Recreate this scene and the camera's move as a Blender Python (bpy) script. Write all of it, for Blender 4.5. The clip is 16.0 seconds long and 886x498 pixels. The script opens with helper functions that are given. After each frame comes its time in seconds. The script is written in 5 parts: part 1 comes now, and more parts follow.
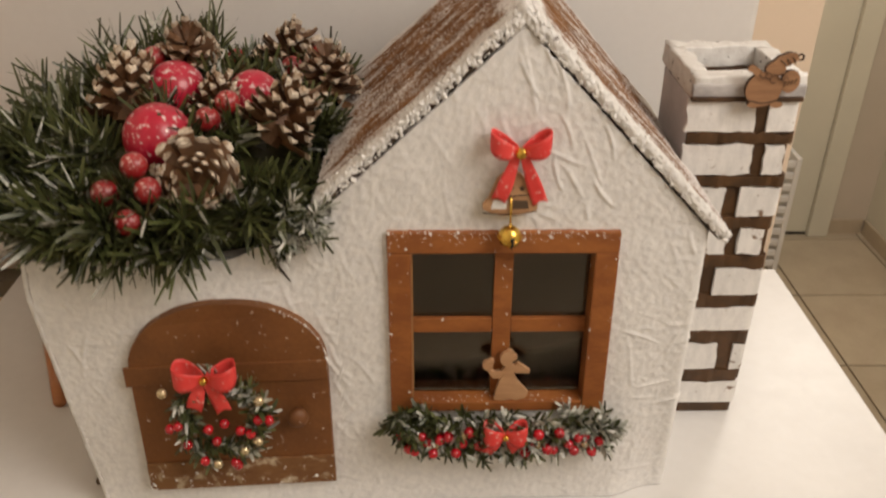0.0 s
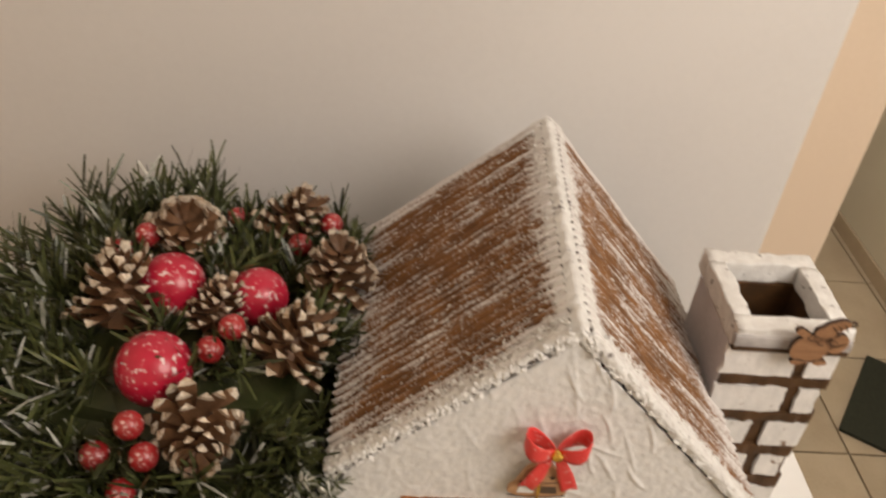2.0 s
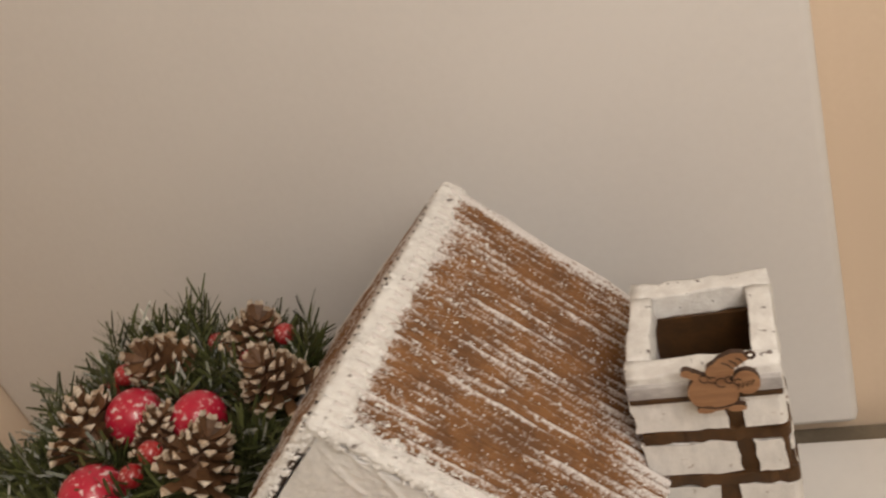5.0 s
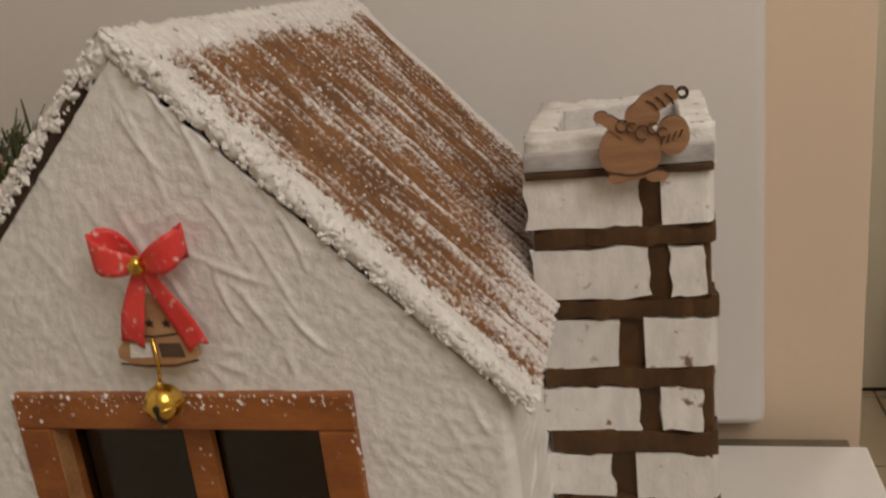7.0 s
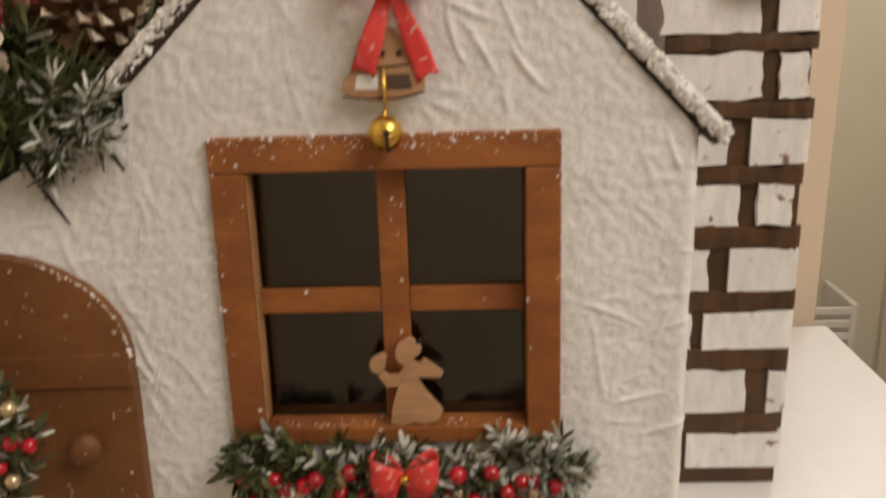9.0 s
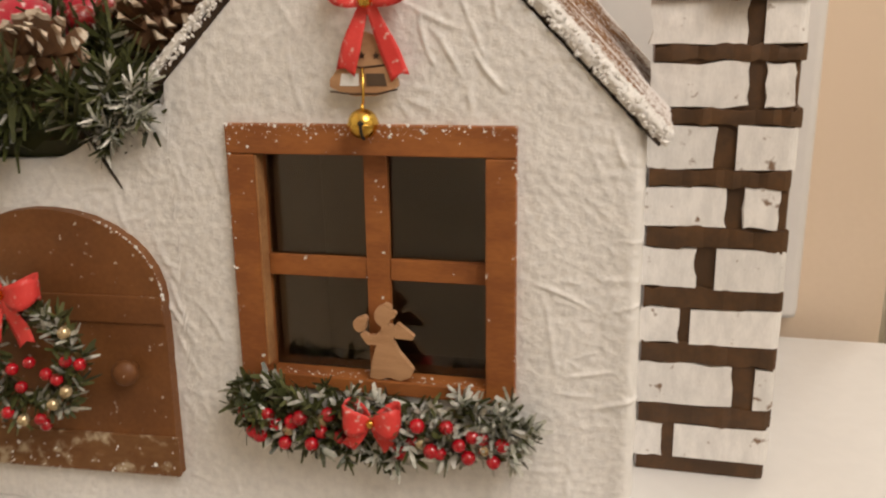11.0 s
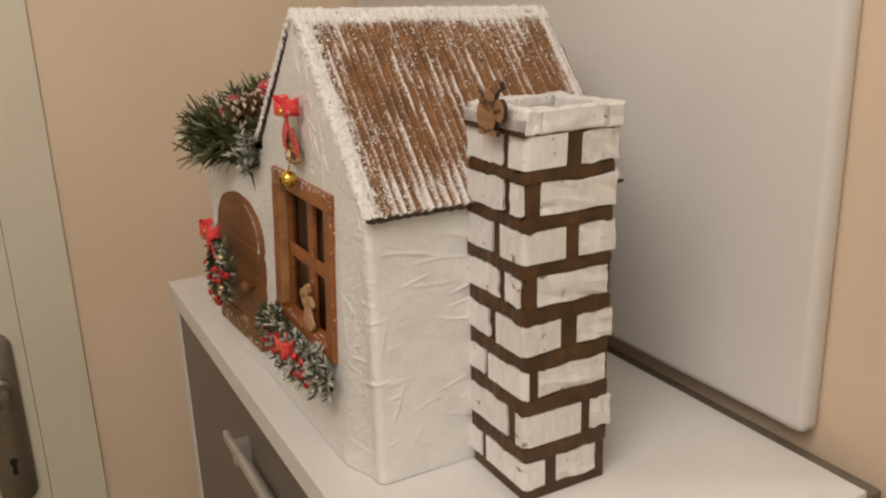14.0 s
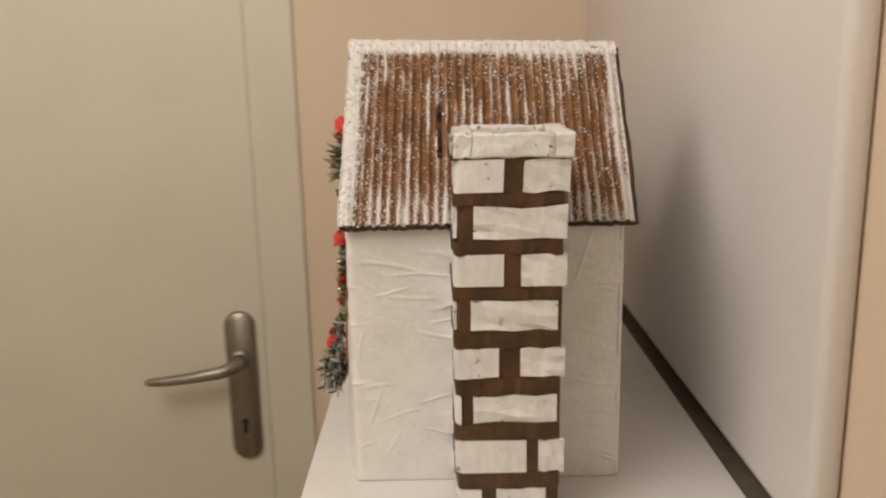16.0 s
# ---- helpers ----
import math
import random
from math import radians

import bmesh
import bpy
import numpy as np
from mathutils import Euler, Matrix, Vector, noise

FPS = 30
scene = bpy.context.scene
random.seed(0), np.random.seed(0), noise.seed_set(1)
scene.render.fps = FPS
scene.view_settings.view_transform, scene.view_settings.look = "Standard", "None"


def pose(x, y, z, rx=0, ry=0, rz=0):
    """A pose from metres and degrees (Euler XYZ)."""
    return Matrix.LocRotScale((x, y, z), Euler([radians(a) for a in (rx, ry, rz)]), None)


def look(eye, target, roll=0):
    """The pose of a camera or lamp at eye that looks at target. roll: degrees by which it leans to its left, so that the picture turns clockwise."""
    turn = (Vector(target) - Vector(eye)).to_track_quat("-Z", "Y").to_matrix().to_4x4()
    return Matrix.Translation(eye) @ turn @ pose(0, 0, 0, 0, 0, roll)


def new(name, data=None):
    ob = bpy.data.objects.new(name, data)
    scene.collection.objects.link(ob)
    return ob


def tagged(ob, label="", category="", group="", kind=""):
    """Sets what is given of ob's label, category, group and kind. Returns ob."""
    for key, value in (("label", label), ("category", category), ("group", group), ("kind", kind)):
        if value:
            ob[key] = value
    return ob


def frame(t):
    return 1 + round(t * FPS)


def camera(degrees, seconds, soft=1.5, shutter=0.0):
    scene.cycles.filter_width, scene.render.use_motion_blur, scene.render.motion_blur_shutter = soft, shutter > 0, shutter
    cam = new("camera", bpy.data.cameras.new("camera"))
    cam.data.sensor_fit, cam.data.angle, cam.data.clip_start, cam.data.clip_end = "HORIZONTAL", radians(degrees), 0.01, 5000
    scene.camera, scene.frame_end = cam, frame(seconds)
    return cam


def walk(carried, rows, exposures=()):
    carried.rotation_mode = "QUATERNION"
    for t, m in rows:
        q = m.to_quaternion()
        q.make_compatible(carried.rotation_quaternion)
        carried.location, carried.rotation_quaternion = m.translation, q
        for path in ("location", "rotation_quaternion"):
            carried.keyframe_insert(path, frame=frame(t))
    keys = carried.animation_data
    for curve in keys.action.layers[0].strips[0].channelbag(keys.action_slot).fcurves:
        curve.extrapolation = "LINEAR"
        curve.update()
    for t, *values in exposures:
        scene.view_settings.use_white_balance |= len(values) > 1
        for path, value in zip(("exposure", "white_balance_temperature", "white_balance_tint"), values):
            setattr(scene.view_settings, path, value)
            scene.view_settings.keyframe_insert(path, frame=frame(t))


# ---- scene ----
cam = camera(55.1, 16.0, soft=2.2, shutter=0.6)
PATH = [
    (0, (-0.005, -0.463, 1.657), (0.033, 1.264, 0.648), 0.4),
    (0.5, (-0.024, -0.422, 1.717), (0.06, 1.219, 0.577), 1.4),
    (1, (-0.048, -0.372, 1.751), (0.111, 1.225, 0.558), 2.8),
    (1.5, (-0.037, -0.338, 1.776), (0.143, 1.242, 0.563), 4.0),
    (2, (-0.047, -0.32, 1.797), (0.099, 1.276, 0.599), 6.9),
    (2.5, (-0.064, -0.307, 1.804), (0.048, 1.288, 0.602), 8.0),
    (3, (-0.048, -0.302, 1.804), (-0.018, 1.299, 0.606), 6.6),
    (3.2, (-0.036, -0.302, 1.802), (-0.043, 1.31, 0.618), 5.0),
    (5.3, (0.252, -0.27, 1.736), (-0.477, 1.366, 0.846), -22.7),
    (5.5, (0.253, -0.274, 1.701), (-0.394, 1.439, 0.896), -21.5),
    (6, (0.222, -0.27, 1.611), (-0.347, 1.498, 0.869), -14.1),
    (6.5, (0.205, -0.276, 1.569), (-0.292, 1.547, 0.914), -9.7),
    (7, (0.206, -0.28, 1.557), (-0.27, 1.55, 0.906), -7.4),
    (7.5, (0.153, -0.298, 1.53), (-0.235, 1.575, 0.947), -5.1),
    (8, (0.128, -0.311, 1.52), (-0.176, 1.583, 0.954), -4.2),
    (8.5, (0.104, -0.336, 1.505), (-0.115, 1.566, 0.925), -3.0),
    (9, (0.072, -0.358, 1.476), (0.002, 1.549, 0.877), -1.9),
    (9.2, (0.055, -0.365, 1.466), (0.051, 1.549, 0.884), -1.3),
    (11.3, (0.208, -0.395, 1.486), (-0.443, 1.4, 0.892), -1.2),
    (11.5, (0.244, -0.388, 1.504), (-0.55, 1.346, 0.901), -0.9),
    (12, (0.289, -0.328, 1.494), (-0.752, 1.263, 0.872), -0.2),
    (12.5, (0.344, -0.312, 1.513), (-0.96, 1.068, 0.884), -1.6),
    (13, (0.476, -0.288, 1.545), (-1.044, 0.856, 0.928), -1.6),
    (13.5, (0.594, -0.267, 1.561), (-1.035, 0.706, 0.929), -1.5),
    (14, (0.651, -0.244, 1.558), (-1.039, 0.65, 0.972), -1.9),
    (14.5, (0.644, -0.24, 1.565), (-1.069, 0.626, 1.005), -2.6),
    (15, (0.624, -0.205, 1.553), (-1.143, 0.56, 1.012), -3.7),
    (15.5, (0.677, -0.095, 1.542), (-1.215, 0.328, 1.053), -1.8),
    (16, (0.75, 0.027, 1.534), (-1.2, 0.036, 1.09), -1.2),
]
EXPOSURES = [(0, 0.02), (0.5, 0.08), (1, 0.1), (2, 0.08), (3, -0.05), (5.5, -0.35), (6, -0.55), (7, -0.65), (8, -0.5), (9, -0.12), (11.5, 0.07), (12, 0.03), (12.5, -0.02), (13, -0.05), (14, -0.18), (15, -0.2), (15.5, -0.12), (16, -0.1)]
walk(cam, [(t, look(eye, target, roll)) for t, eye, target, roll in PATH], EXPOSURES)

LAMP = (0.70, -0.60, 2.20)

# ---- light ----
world = bpy.data.worlds.new("world")
scene.world = world
world.use_nodes = True
world.node_tree.nodes["Background"].inputs["Color"].default_value = (1.0, 0.86, 0.72, 1)
world.node_tree.nodes["Background"].inputs["Strength"].default_value = 0.05
bulb = bpy.data.lights.new("ceiling_bulb", "POINT")
bulb.shadow_soft_size, bulb.energy, bulb.color = 0.34, 31.0, (1.0, 0.91, 0.825)
new("ceiling_bulb", bulb).matrix_world = pose(*LAMP)
# unseen fill lamp, added to brighten the passage
hall = bpy.data.lights.new("hall_bulb", "AREA")
hall.shape, hall.size, hall.energy, hall.color = "DISK", 0.40, 12.0, (1.0, 0.91, 0.80)
new("hall_bulb", hall).matrix_world = pose(1.1, 1.5, 2.42)


# ---- materials ----
def material(name, color, color2=None, rough=0.6, metal=0.0, scale=40.0, fine=400.0, mix=(0.35, 0.65), bump=0.2, dist=0.0005,
             vary=0.0, island=0.0, coat=0.0, stretch=(1, 1, 1), speck=None, speck_at=(0.62, 0.66), speck_scale=300.0):
    """Two colours blended by coarse and fine noise, a bump, optional specks, and a shift from piece to piece."""
    m = bpy.data.materials.new(name)
    m.use_nodes = True
    nt = m.node_tree
    N, L = nt.nodes, nt.links
    bsdf = N["Principled BSDF"]
    tc = N.new("ShaderNodeTexCoord")
    mp = N.new("ShaderNodeMapping")
    mp.inputs["Scale"].default_value = stretch
    L.new(tc.outputs["Object"], mp.inputs["Vector"])
    big, small = N.new("ShaderNodeTexNoise"), N.new("ShaderNodeTexNoise")
    for n, s in ((big, scale), (small, fine)):
        n.inputs["Scale"].default_value = s
        n.inputs["Detail"].default_value = 5
        L.new(mp.outputs[0], n.inputs["Vector"])
    add = N.new("ShaderNodeMath")
    add.operation = "MULTIPLY_ADD"
    add.inputs[1].default_value = 0.4
    L.new(small.outputs[0], add.inputs[0])
    L.new(big.outputs[0], add.inputs[2])
    ramp = N.new("ShaderNodeMapRange")
    ramp.inputs[1].default_value, ramp.inputs[2].default_value = mix[0] + 0.2, mix[1] + 0.2
    L.new(add.outputs[0], ramp.inputs[0])
    blend = N.new("ShaderNodeMix")
    blend.data_type = "RGBA"
    c2 = color2 or tuple(c * 0.8 for c in color)
    blend.inputs[6].default_value, blend.inputs[7].default_value = (*color, 1), (*c2, 1)
    L.new(ramp.outputs[0], blend.inputs[0])
    out = blend.outputs[2]
    if speck:
        sn = N.new("ShaderNodeTexNoise")
        sn.inputs["Scale"].default_value = speck_scale
        sn.inputs["Detail"].default_value = 3
        L.new(tc.outputs["Object"], sn.inputs["Vector"])
        sr = N.new("ShaderNodeMapRange")
        sr.inputs[1].default_value, sr.inputs[2].default_value = speck_at
        L.new(sn.outputs[0], sr.inputs[0])
        sm = N.new("ShaderNodeMix")
        sm.data_type = "RGBA"
        sm.inputs[7].default_value = (*speck, 1)
        L.new(sr.outputs[0], sm.inputs[0])
        L.new(out, sm.inputs[6])
        out = sm.outputs[2]
    if vary or island:
        src = N.new("ShaderNodeObjectInfo").outputs["Random"] if vary else N.new("ShaderNodeNewGeometry").outputs["Random Per Island"]
        mr = N.new("ShaderNodeMapRange")
        amount = vary or island
        mr.inputs[3].default_value, mr.inputs[4].default_value = 1 - amount, 1 + amount
        L.new(src, mr.inputs[0])
        hsv = N.new("ShaderNodeHueSaturation")
        L.new(mr.outputs[0], hsv.inputs["Value"])
        L.new(out, hsv.inputs["Color"])
        out = hsv.outputs[0]
    L.new(out, bsdf.inputs["Base Color"])
    rr = N.new("ShaderNodeMapRange")
    rr.inputs[3].default_value, rr.inputs[4].default_value = max(0.03, rough - 0.08), min(1, rough + 0.08)
    L.new(small.outputs[0], rr.inputs[0])
    L.new(rr.outputs[0], bsdf.inputs["Roughness"])
    bsdf.inputs["Metallic"].default_value = metal
    bsdf.inputs["Coat Weight"].default_value = coat
    if bump:
        b = N.new("ShaderNodeBump")
        b.inputs["Strength"].default_value, b.inputs["Distance"].default_value = bump, dist
        L.new(add.outputs[0], b.inputs["Height"])
        L.new(b.outputs[0], bsdf.inputs["Normal"])
    return m


def corrugated_material():
    """Brown cardboard ribs brushed with white paint on their crests, with splashes of snow."""
    m = material("painted_corrugated_card", (0.235, 0.105, 0.034), (0.135, 0.058, 0.019), rough=0.75, scale=60, fine=900, bump=0.4)
    nt = m.node_tree
    N, L = nt.nodes, nt.links
    bsdf = N["Principled BSDF"]
    base = bsdf.inputs["Base Color"].links[0].from_socket
    tc = N.new("ShaderNodeTexCoord")

    def noise_of(scale, stretch, detail=4):
        mp = N.new("ShaderNodeMapping")
        mp.inputs["Scale"].default_value = stretch
        L.new(tc.outputs["Object"], mp.inputs["Vector"])
        n = N.new("ShaderNodeTexNoise")
        n.inputs["Scale"].default_value, n.inputs["Detail"].default_value = scale, detail
        L.new(mp.outputs[0], n.inputs["Vector"])
        return n.outputs[0]

    def math_of(op, a, b):
        n = N.new("ShaderNodeMath")
        n.operation = op
        for i, v in enumerate((a, b)):
            if isinstance(v, (int, float)):
                n.inputs[i].default_value = v
            else:
                L.new(v, n.inputs[i])
        return n.outputs[0]

    rib = N.new("ShaderNodeAttribute")
    rib.attribute_name = "crest"
    edge = N.new("ShaderNodeAttribute")
    edge.attribute_name = "border"
    streak = noise_of(18, (1.0, 9.0, 1.0))
    patch = noise_of(34, (1.0, 1.6, 1.0))
    dust = noise_of(620, (1, 1, 1), 2)
    total = math_of("MULTIPLY", rib.outputs["Fac"], 0.22)
    total = math_of("ADD", total, math_of("MULTIPLY", streak, 0.62))
    total = math_of("ADD", total, math_of("MULTIPLY", patch, 0.48))
    total = math_of("ADD", total, math_of("MULTIPLY", dust, 0.55))
    total = math_of("ADD", total, math_of("MULTIPLY", edge.outputs["Fac"], 0.34))
    mr = N.new("ShaderNodeMapRange")
    mr.inputs[1].default_value, mr.inputs[2].default_value, mr.inputs[4].default_value = 0.985, 1.175, 0.92
    L.new(total, mr.inputs[0])
    mx = N.new("ShaderNodeMix")
    mx.data_type = "RGBA"
    mx.inputs[7].default_value = (0.72, 0.69, 0.68, 1)
    L.new(mr.outputs[0], mx.inputs[0])
    L.new(base, mx.inputs[6])
    L.new(mx.outputs[2], bsdf.inputs["Base Color"])
    return m


M_WALL = material("white_crumpled_paper_plaster", (0.81, 0.80, 0.79), (0.70, 0.695, 0.695), rough=0.36, scale=230, fine=900, mix=(0.38, 0.76),
                  bump=0.75, dist=0.0008)
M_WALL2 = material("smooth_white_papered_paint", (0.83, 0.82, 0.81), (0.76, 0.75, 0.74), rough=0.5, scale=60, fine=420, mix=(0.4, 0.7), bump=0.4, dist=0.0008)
M_SNOW = material("white_textured_snow_paint", (0.82, 0.81, 0.79), (0.70, 0.68, 0.66), rough=0.6, scale=130, fine=900, bump=0.9, dist=0.0012,
                  speck=(0.16, 0.13, 0.12), speck_at=(0.66, 0.70), speck_scale=170)
M_ROOF = corrugated_material()
M_CARD = material("dark_cardboard", (0.055, 0.034, 0.022), (0.09, 0.058, 0.036), rough=0.85, scale=50, fine=700, bump=0.3)
M_INSIDE = material("brown_cardboard_inside", (0.20, 0.13, 0.075), (0.13, 0.085, 0.05), rough=0.9, scale=14, fine=200, bump=0.2)
M_WOOD = material("orange_brown_stained_wood", (0.34, 0.120, 0.030), (0.23, 0.074, 0.019), rough=0.5, scale=30, fine=260, stretch=(1, 1, 3), bump=0.35,
                  speck=(0.72, 0.68, 0.64), speck_at=(0.70, 0.73), speck_scale=230)
M_RAW = material("raw_wood_edge", (0.42, 0.22, 0.09), (0.28, 0.13, 0.05), rough=0.65, scale=60, fine=500, bump=0.4)
M_DOOR = material("brown_painted_door_card", (0.21, 0.082, 0.023), (0.15, 0.056, 0.016), rough=0.55, scale=26, fine=420, bump=0.4,
                  speck=(0.62, 0.55, 0.48), speck_at=(0.69, 0.73), speck_scale=260)
M_FOOT = material("scuffed_door_foot", (0.22, 0.105, 0.038), (0.15, 0.060, 0.018), rough=0.6, scale=40, fine=300, stretch=(0.6, 1, 1.4), bump=0.4,
                  speck=(0.50, 0.40, 0.28), speck_at=(0.56, 0.68), speck_scale=120)
M_CUT = material("pale_laser_cut_plywood", (0.50, 0.29, 0.155), (0.40, 0.22, 0.11), rough=0.6, scale=50, fine=500, stretch=(1, 1, 6), bump=0.15)
M_CUT2 = material("brown_laser_cut_plywood", (0.36, 0.195, 0.10), (0.27, 0.138, 0.070), rough=0.55, scale=50, fine=500, stretch=(1, 1, 6), bump=0.15)
M_BURN = material("burnt_engraving", (0.05, 0.022, 0.010), rough=0.7, scale=80, bump=0.1)
M_MORTAR = material("dark_brown_mortar_paint", (0.055, 0.026, 0.0088), (0.105, 0.048, 0.0145), rough=0.56, scale=60, fine=420, mix=(0.4, 0.75), bump=0.4, dist=0.0006)
M_BRICK = material("white_brushed_brick_paint", (0.81, 0.79, 0.77), (0.69, 0.675, 0.66), rough=0.55, scale=110, fine=700, stretch=(1.5, 1.5, 0.6), bump=0.5, dist=0.0007, vary=0.05,
                   speck=(0.22, 0.14, 0.09), speck_at=(0.66, 0.74), speck_scale=130)
M_GREYPAINT = material("grey_brushed_paint", (0.34, 0.32, 0.32), (0.55, 0.53, 0.52), rough=0.55, scale=90, fine=600, stretch=(0.5, 0.5, 1), bump=0.4)
M_CHSIDE = material("bare_white_card", (0.66, 0.63, 0.65), (0.56, 0.54, 0.56), rough=0.7, scale=40, fine=300, bump=0.3)
M_NEEDLE = material("dark_green_tinsel", (0.045, 0.055, 0.016), (0.085, 0.092, 0.034), rough=0.36, scale=60, fine=300, bump=0, island=0.55)
M_FROST = material("frosted_tinsel", (0.62, 0.61, 0.57), (0.30, 0.32, 0.26), rough=0.5, scale=160, fine=600, bump=0, island=0.25)
M_CONE = material("pine_cone_brown", (0.165, 0.080, 0.035), (0.090, 0.042, 0.018), rough=0.6, scale=90, fine=600, bump=0.4, island=0.3)
M_CONETIP = material("frosted_cone_tip", (0.70, 0.62, 0.51), (0.36, 0.25, 0.16), rough=0.7, scale=160, fine=700, bump=0.4, island=0.2)
M_BAUBLE = material("frosted_red_bauble", (0.52, 0.012, 0.046), (0.44, 0.010, 0.036), rough=0.32, scale=40, fine=300, bump=0.15, coat=0.3,
                    speck=(0.78, 0.62, 0.62), speck_at=(0.57, 0.70), speck_scale=260)
M_BERRY = material("frosted_red_berry", (0.36, 0.016, 0.018), (0.24, 0.010, 0.012), rough=0.35, scale=80, fine=500, bump=0.2, coat=0.25, vary=0.25,
                   speck=(0.66, 0.48, 0.46), speck_at=(0.55, 0.72), speck_scale=320)
M_BEAD = material("glossy_red_bead", (0.52, 0.008, 0.020), (0.42, 0.006, 0.016), rough=0.16, scale=100, bump=0, coat=0.6, vary=0.2)
M_PEARL = material("pale_gold_bead", (0.74, 0.62, 0.40), (0.64, 0.52, 0.32), rough=0.22, metal=0.7, scale=100, bump=0, vary=0.1)
M_RIBBON = material("red_satin_ribbon", (0.80, 0.075, 0.068), (0.70, 0.045, 0.042), rough=0.48, scale=60, fine=1400, bump=0.25, dist=0.0002,
                    speck=(0.80, 0.50, 0.47), speck_at=(0.60, 0.72), speck_scale=330)
M_GOLD = material("shiny_gold_metal", (0.86, 0.58, 0.13), (0.78, 0.50, 0.10), rough=0.20, metal=1.0, scale=100, bump=0.1)
M_TWIG = material("dark_wire_twig", (0.035, 0.026, 0.016), rough=0.6, bump=0)
M_TOP = material("white_lacquered_board", (0.76, 0.745, 0.73), (0.72, 0.705, 0.69), rough=0.35, scale=9, fine=120, bump=0.05)
M_TAUPE = material("taupe_cabinet_front", (0.155, 0.125, 0.105), (0.135, 0.108, 0.09), rough=0.4, scale=7, fine=150, bump=0.05)
M_BAR = material("pale_satin_handle", (0.62, 0.60, 0.57), rough=0.3, metal=0.6, scale=40, bump=0.05)
M_PEACH = material("peach_wall_paint", (0.75, 0.61, 0.475), (0.72, 0.58, 0.445), rough=0.8, scale=5, fine=220, bump=0.25, dist=0.0006)
M_PANEL = material("white_smooth_panel", (0.76, 0.735, 0.72), (0.73, 0.705, 0.69), rough=0.5, scale=4, fine=160, bump=0.06)
M_CREAM = material("cream_door_lacquer", (0.69, 0.655, 0.545), (0.66, 0.625, 0.52), rough=0.45, scale=6, fine=180, bump=0.06)
M_NICKEL = material("brushed_nickel", (0.36, 0.33, 0.28), (0.30, 0.275, 0.235), rough=0.42, metal=0.85, scale=60, fine=900, stretch=(1, 1, 8), bump=0.1)
M_KEY = material("keyhole_black", (0.012, 0.010, 0.008), rough=0.8, bump=0)
M_CEIL = material("white_ceiling", (0.80, 0.77, 0.72), rough=0.9, scale=6, fine=150, bump=0.1)
M_TILE = material("beige_floor_tile", (0.50, 0.42, 0.31), (0.44, 0.36, 0.26), rough=0.35, scale=9, fine=120, bump=0.05, vary=0.06)
M_GROUT = material("grey_brown_grout", (0.20, 0.165, 0.12), rough=0.9, scale=60, bump=0.2)
M_MAT = material("dark_green_black_mat", (0.018, 0.022, 0.014), (0.028, 0.032, 0.02), rough=0.95, scale=120, fine=900, bump=0.7, dist=0.002)
M_HALL = material("hall_wall_paint", (0.60, 0.52, 0.43), (0.56, 0.49, 0.40), rough=0.8, scale=5, fine=200, bump=0.2)
M_ORANGE = material("varnished_brush_handle", (0.50, 0.20, 0.065), (0.42, 0.15, 0.05), rough=0.3, scale=50, bump=0.1, coat=0.3)
M_BRISTLE = material("pale_bristles", (0.55, 0.48, 0.38), (0.42, 0.36, 0.28), rough=0.9, scale=200, fine=900, bump=0.5)
M_PANE = bpy.data.materials.new("clear_acetate_pane")
M_PANE.use_nodes = True
nt = M_PANE.node_tree
glossy, clear, mixer, fres = (nt.nodes.new("ShaderNode" + k) for k in ("BsdfGlossy", "BsdfTransparent", "MixShader", "Fresnel"))
glossy.inputs["Roughness"].default_value = 0.06
clear.inputs["Color"].default_value = (0.86, 0.85, 0.82, 1)
fres.inputs["IOR"].default_value = 1.75
nt.links.new(fres.outputs[0], mixer.inputs[0])
nt.links.new(clear.outputs[0], mixer.inputs[1])
nt.links.new(glossy.outputs[0], mixer.inputs[2])
nt.links.new(mixer.outputs[0], nt.nodes["Material Output"].inputs["Surface"])


# ---- builders ----
def mesh_of(name, bm, *mats, smooth=True):
    me = bpy.data.meshes.new(name)
    bm.normal_update()
    bm.to_mesh(me)
    bm.free()
    for m in mats:
        me.materials.append(m)
    if smooth:
        me.shade_smooth()
    return me


def part(name, bm, mat, parent=None, label="", smooth=False):
    mats = mat if isinstance(mat, (tuple, list)) else (mat,)
    me = bm if isinstance(bm, bpy.types.Mesh) else mesh_of(name, bm, *mats, smooth=smooth)
    ob = new(name, me)
    if parent:
        ob.parent = parent
    return tagged(ob, label)


def thing(name, label, category, at=(0, 0, 0), group="", kind=""):
    ob = new(name)
    ob.empty_display_size = 0.02
    ob.location = at
    return tagged(ob, label, category, group, kind)


def sit(ob, parent):
    """Parent ob while keeping it where it stands in the world."""
    ob.parent = parent
    ob.matrix_parent_inverse = Matrix.Translation(parent.location).inverted()
    return ob


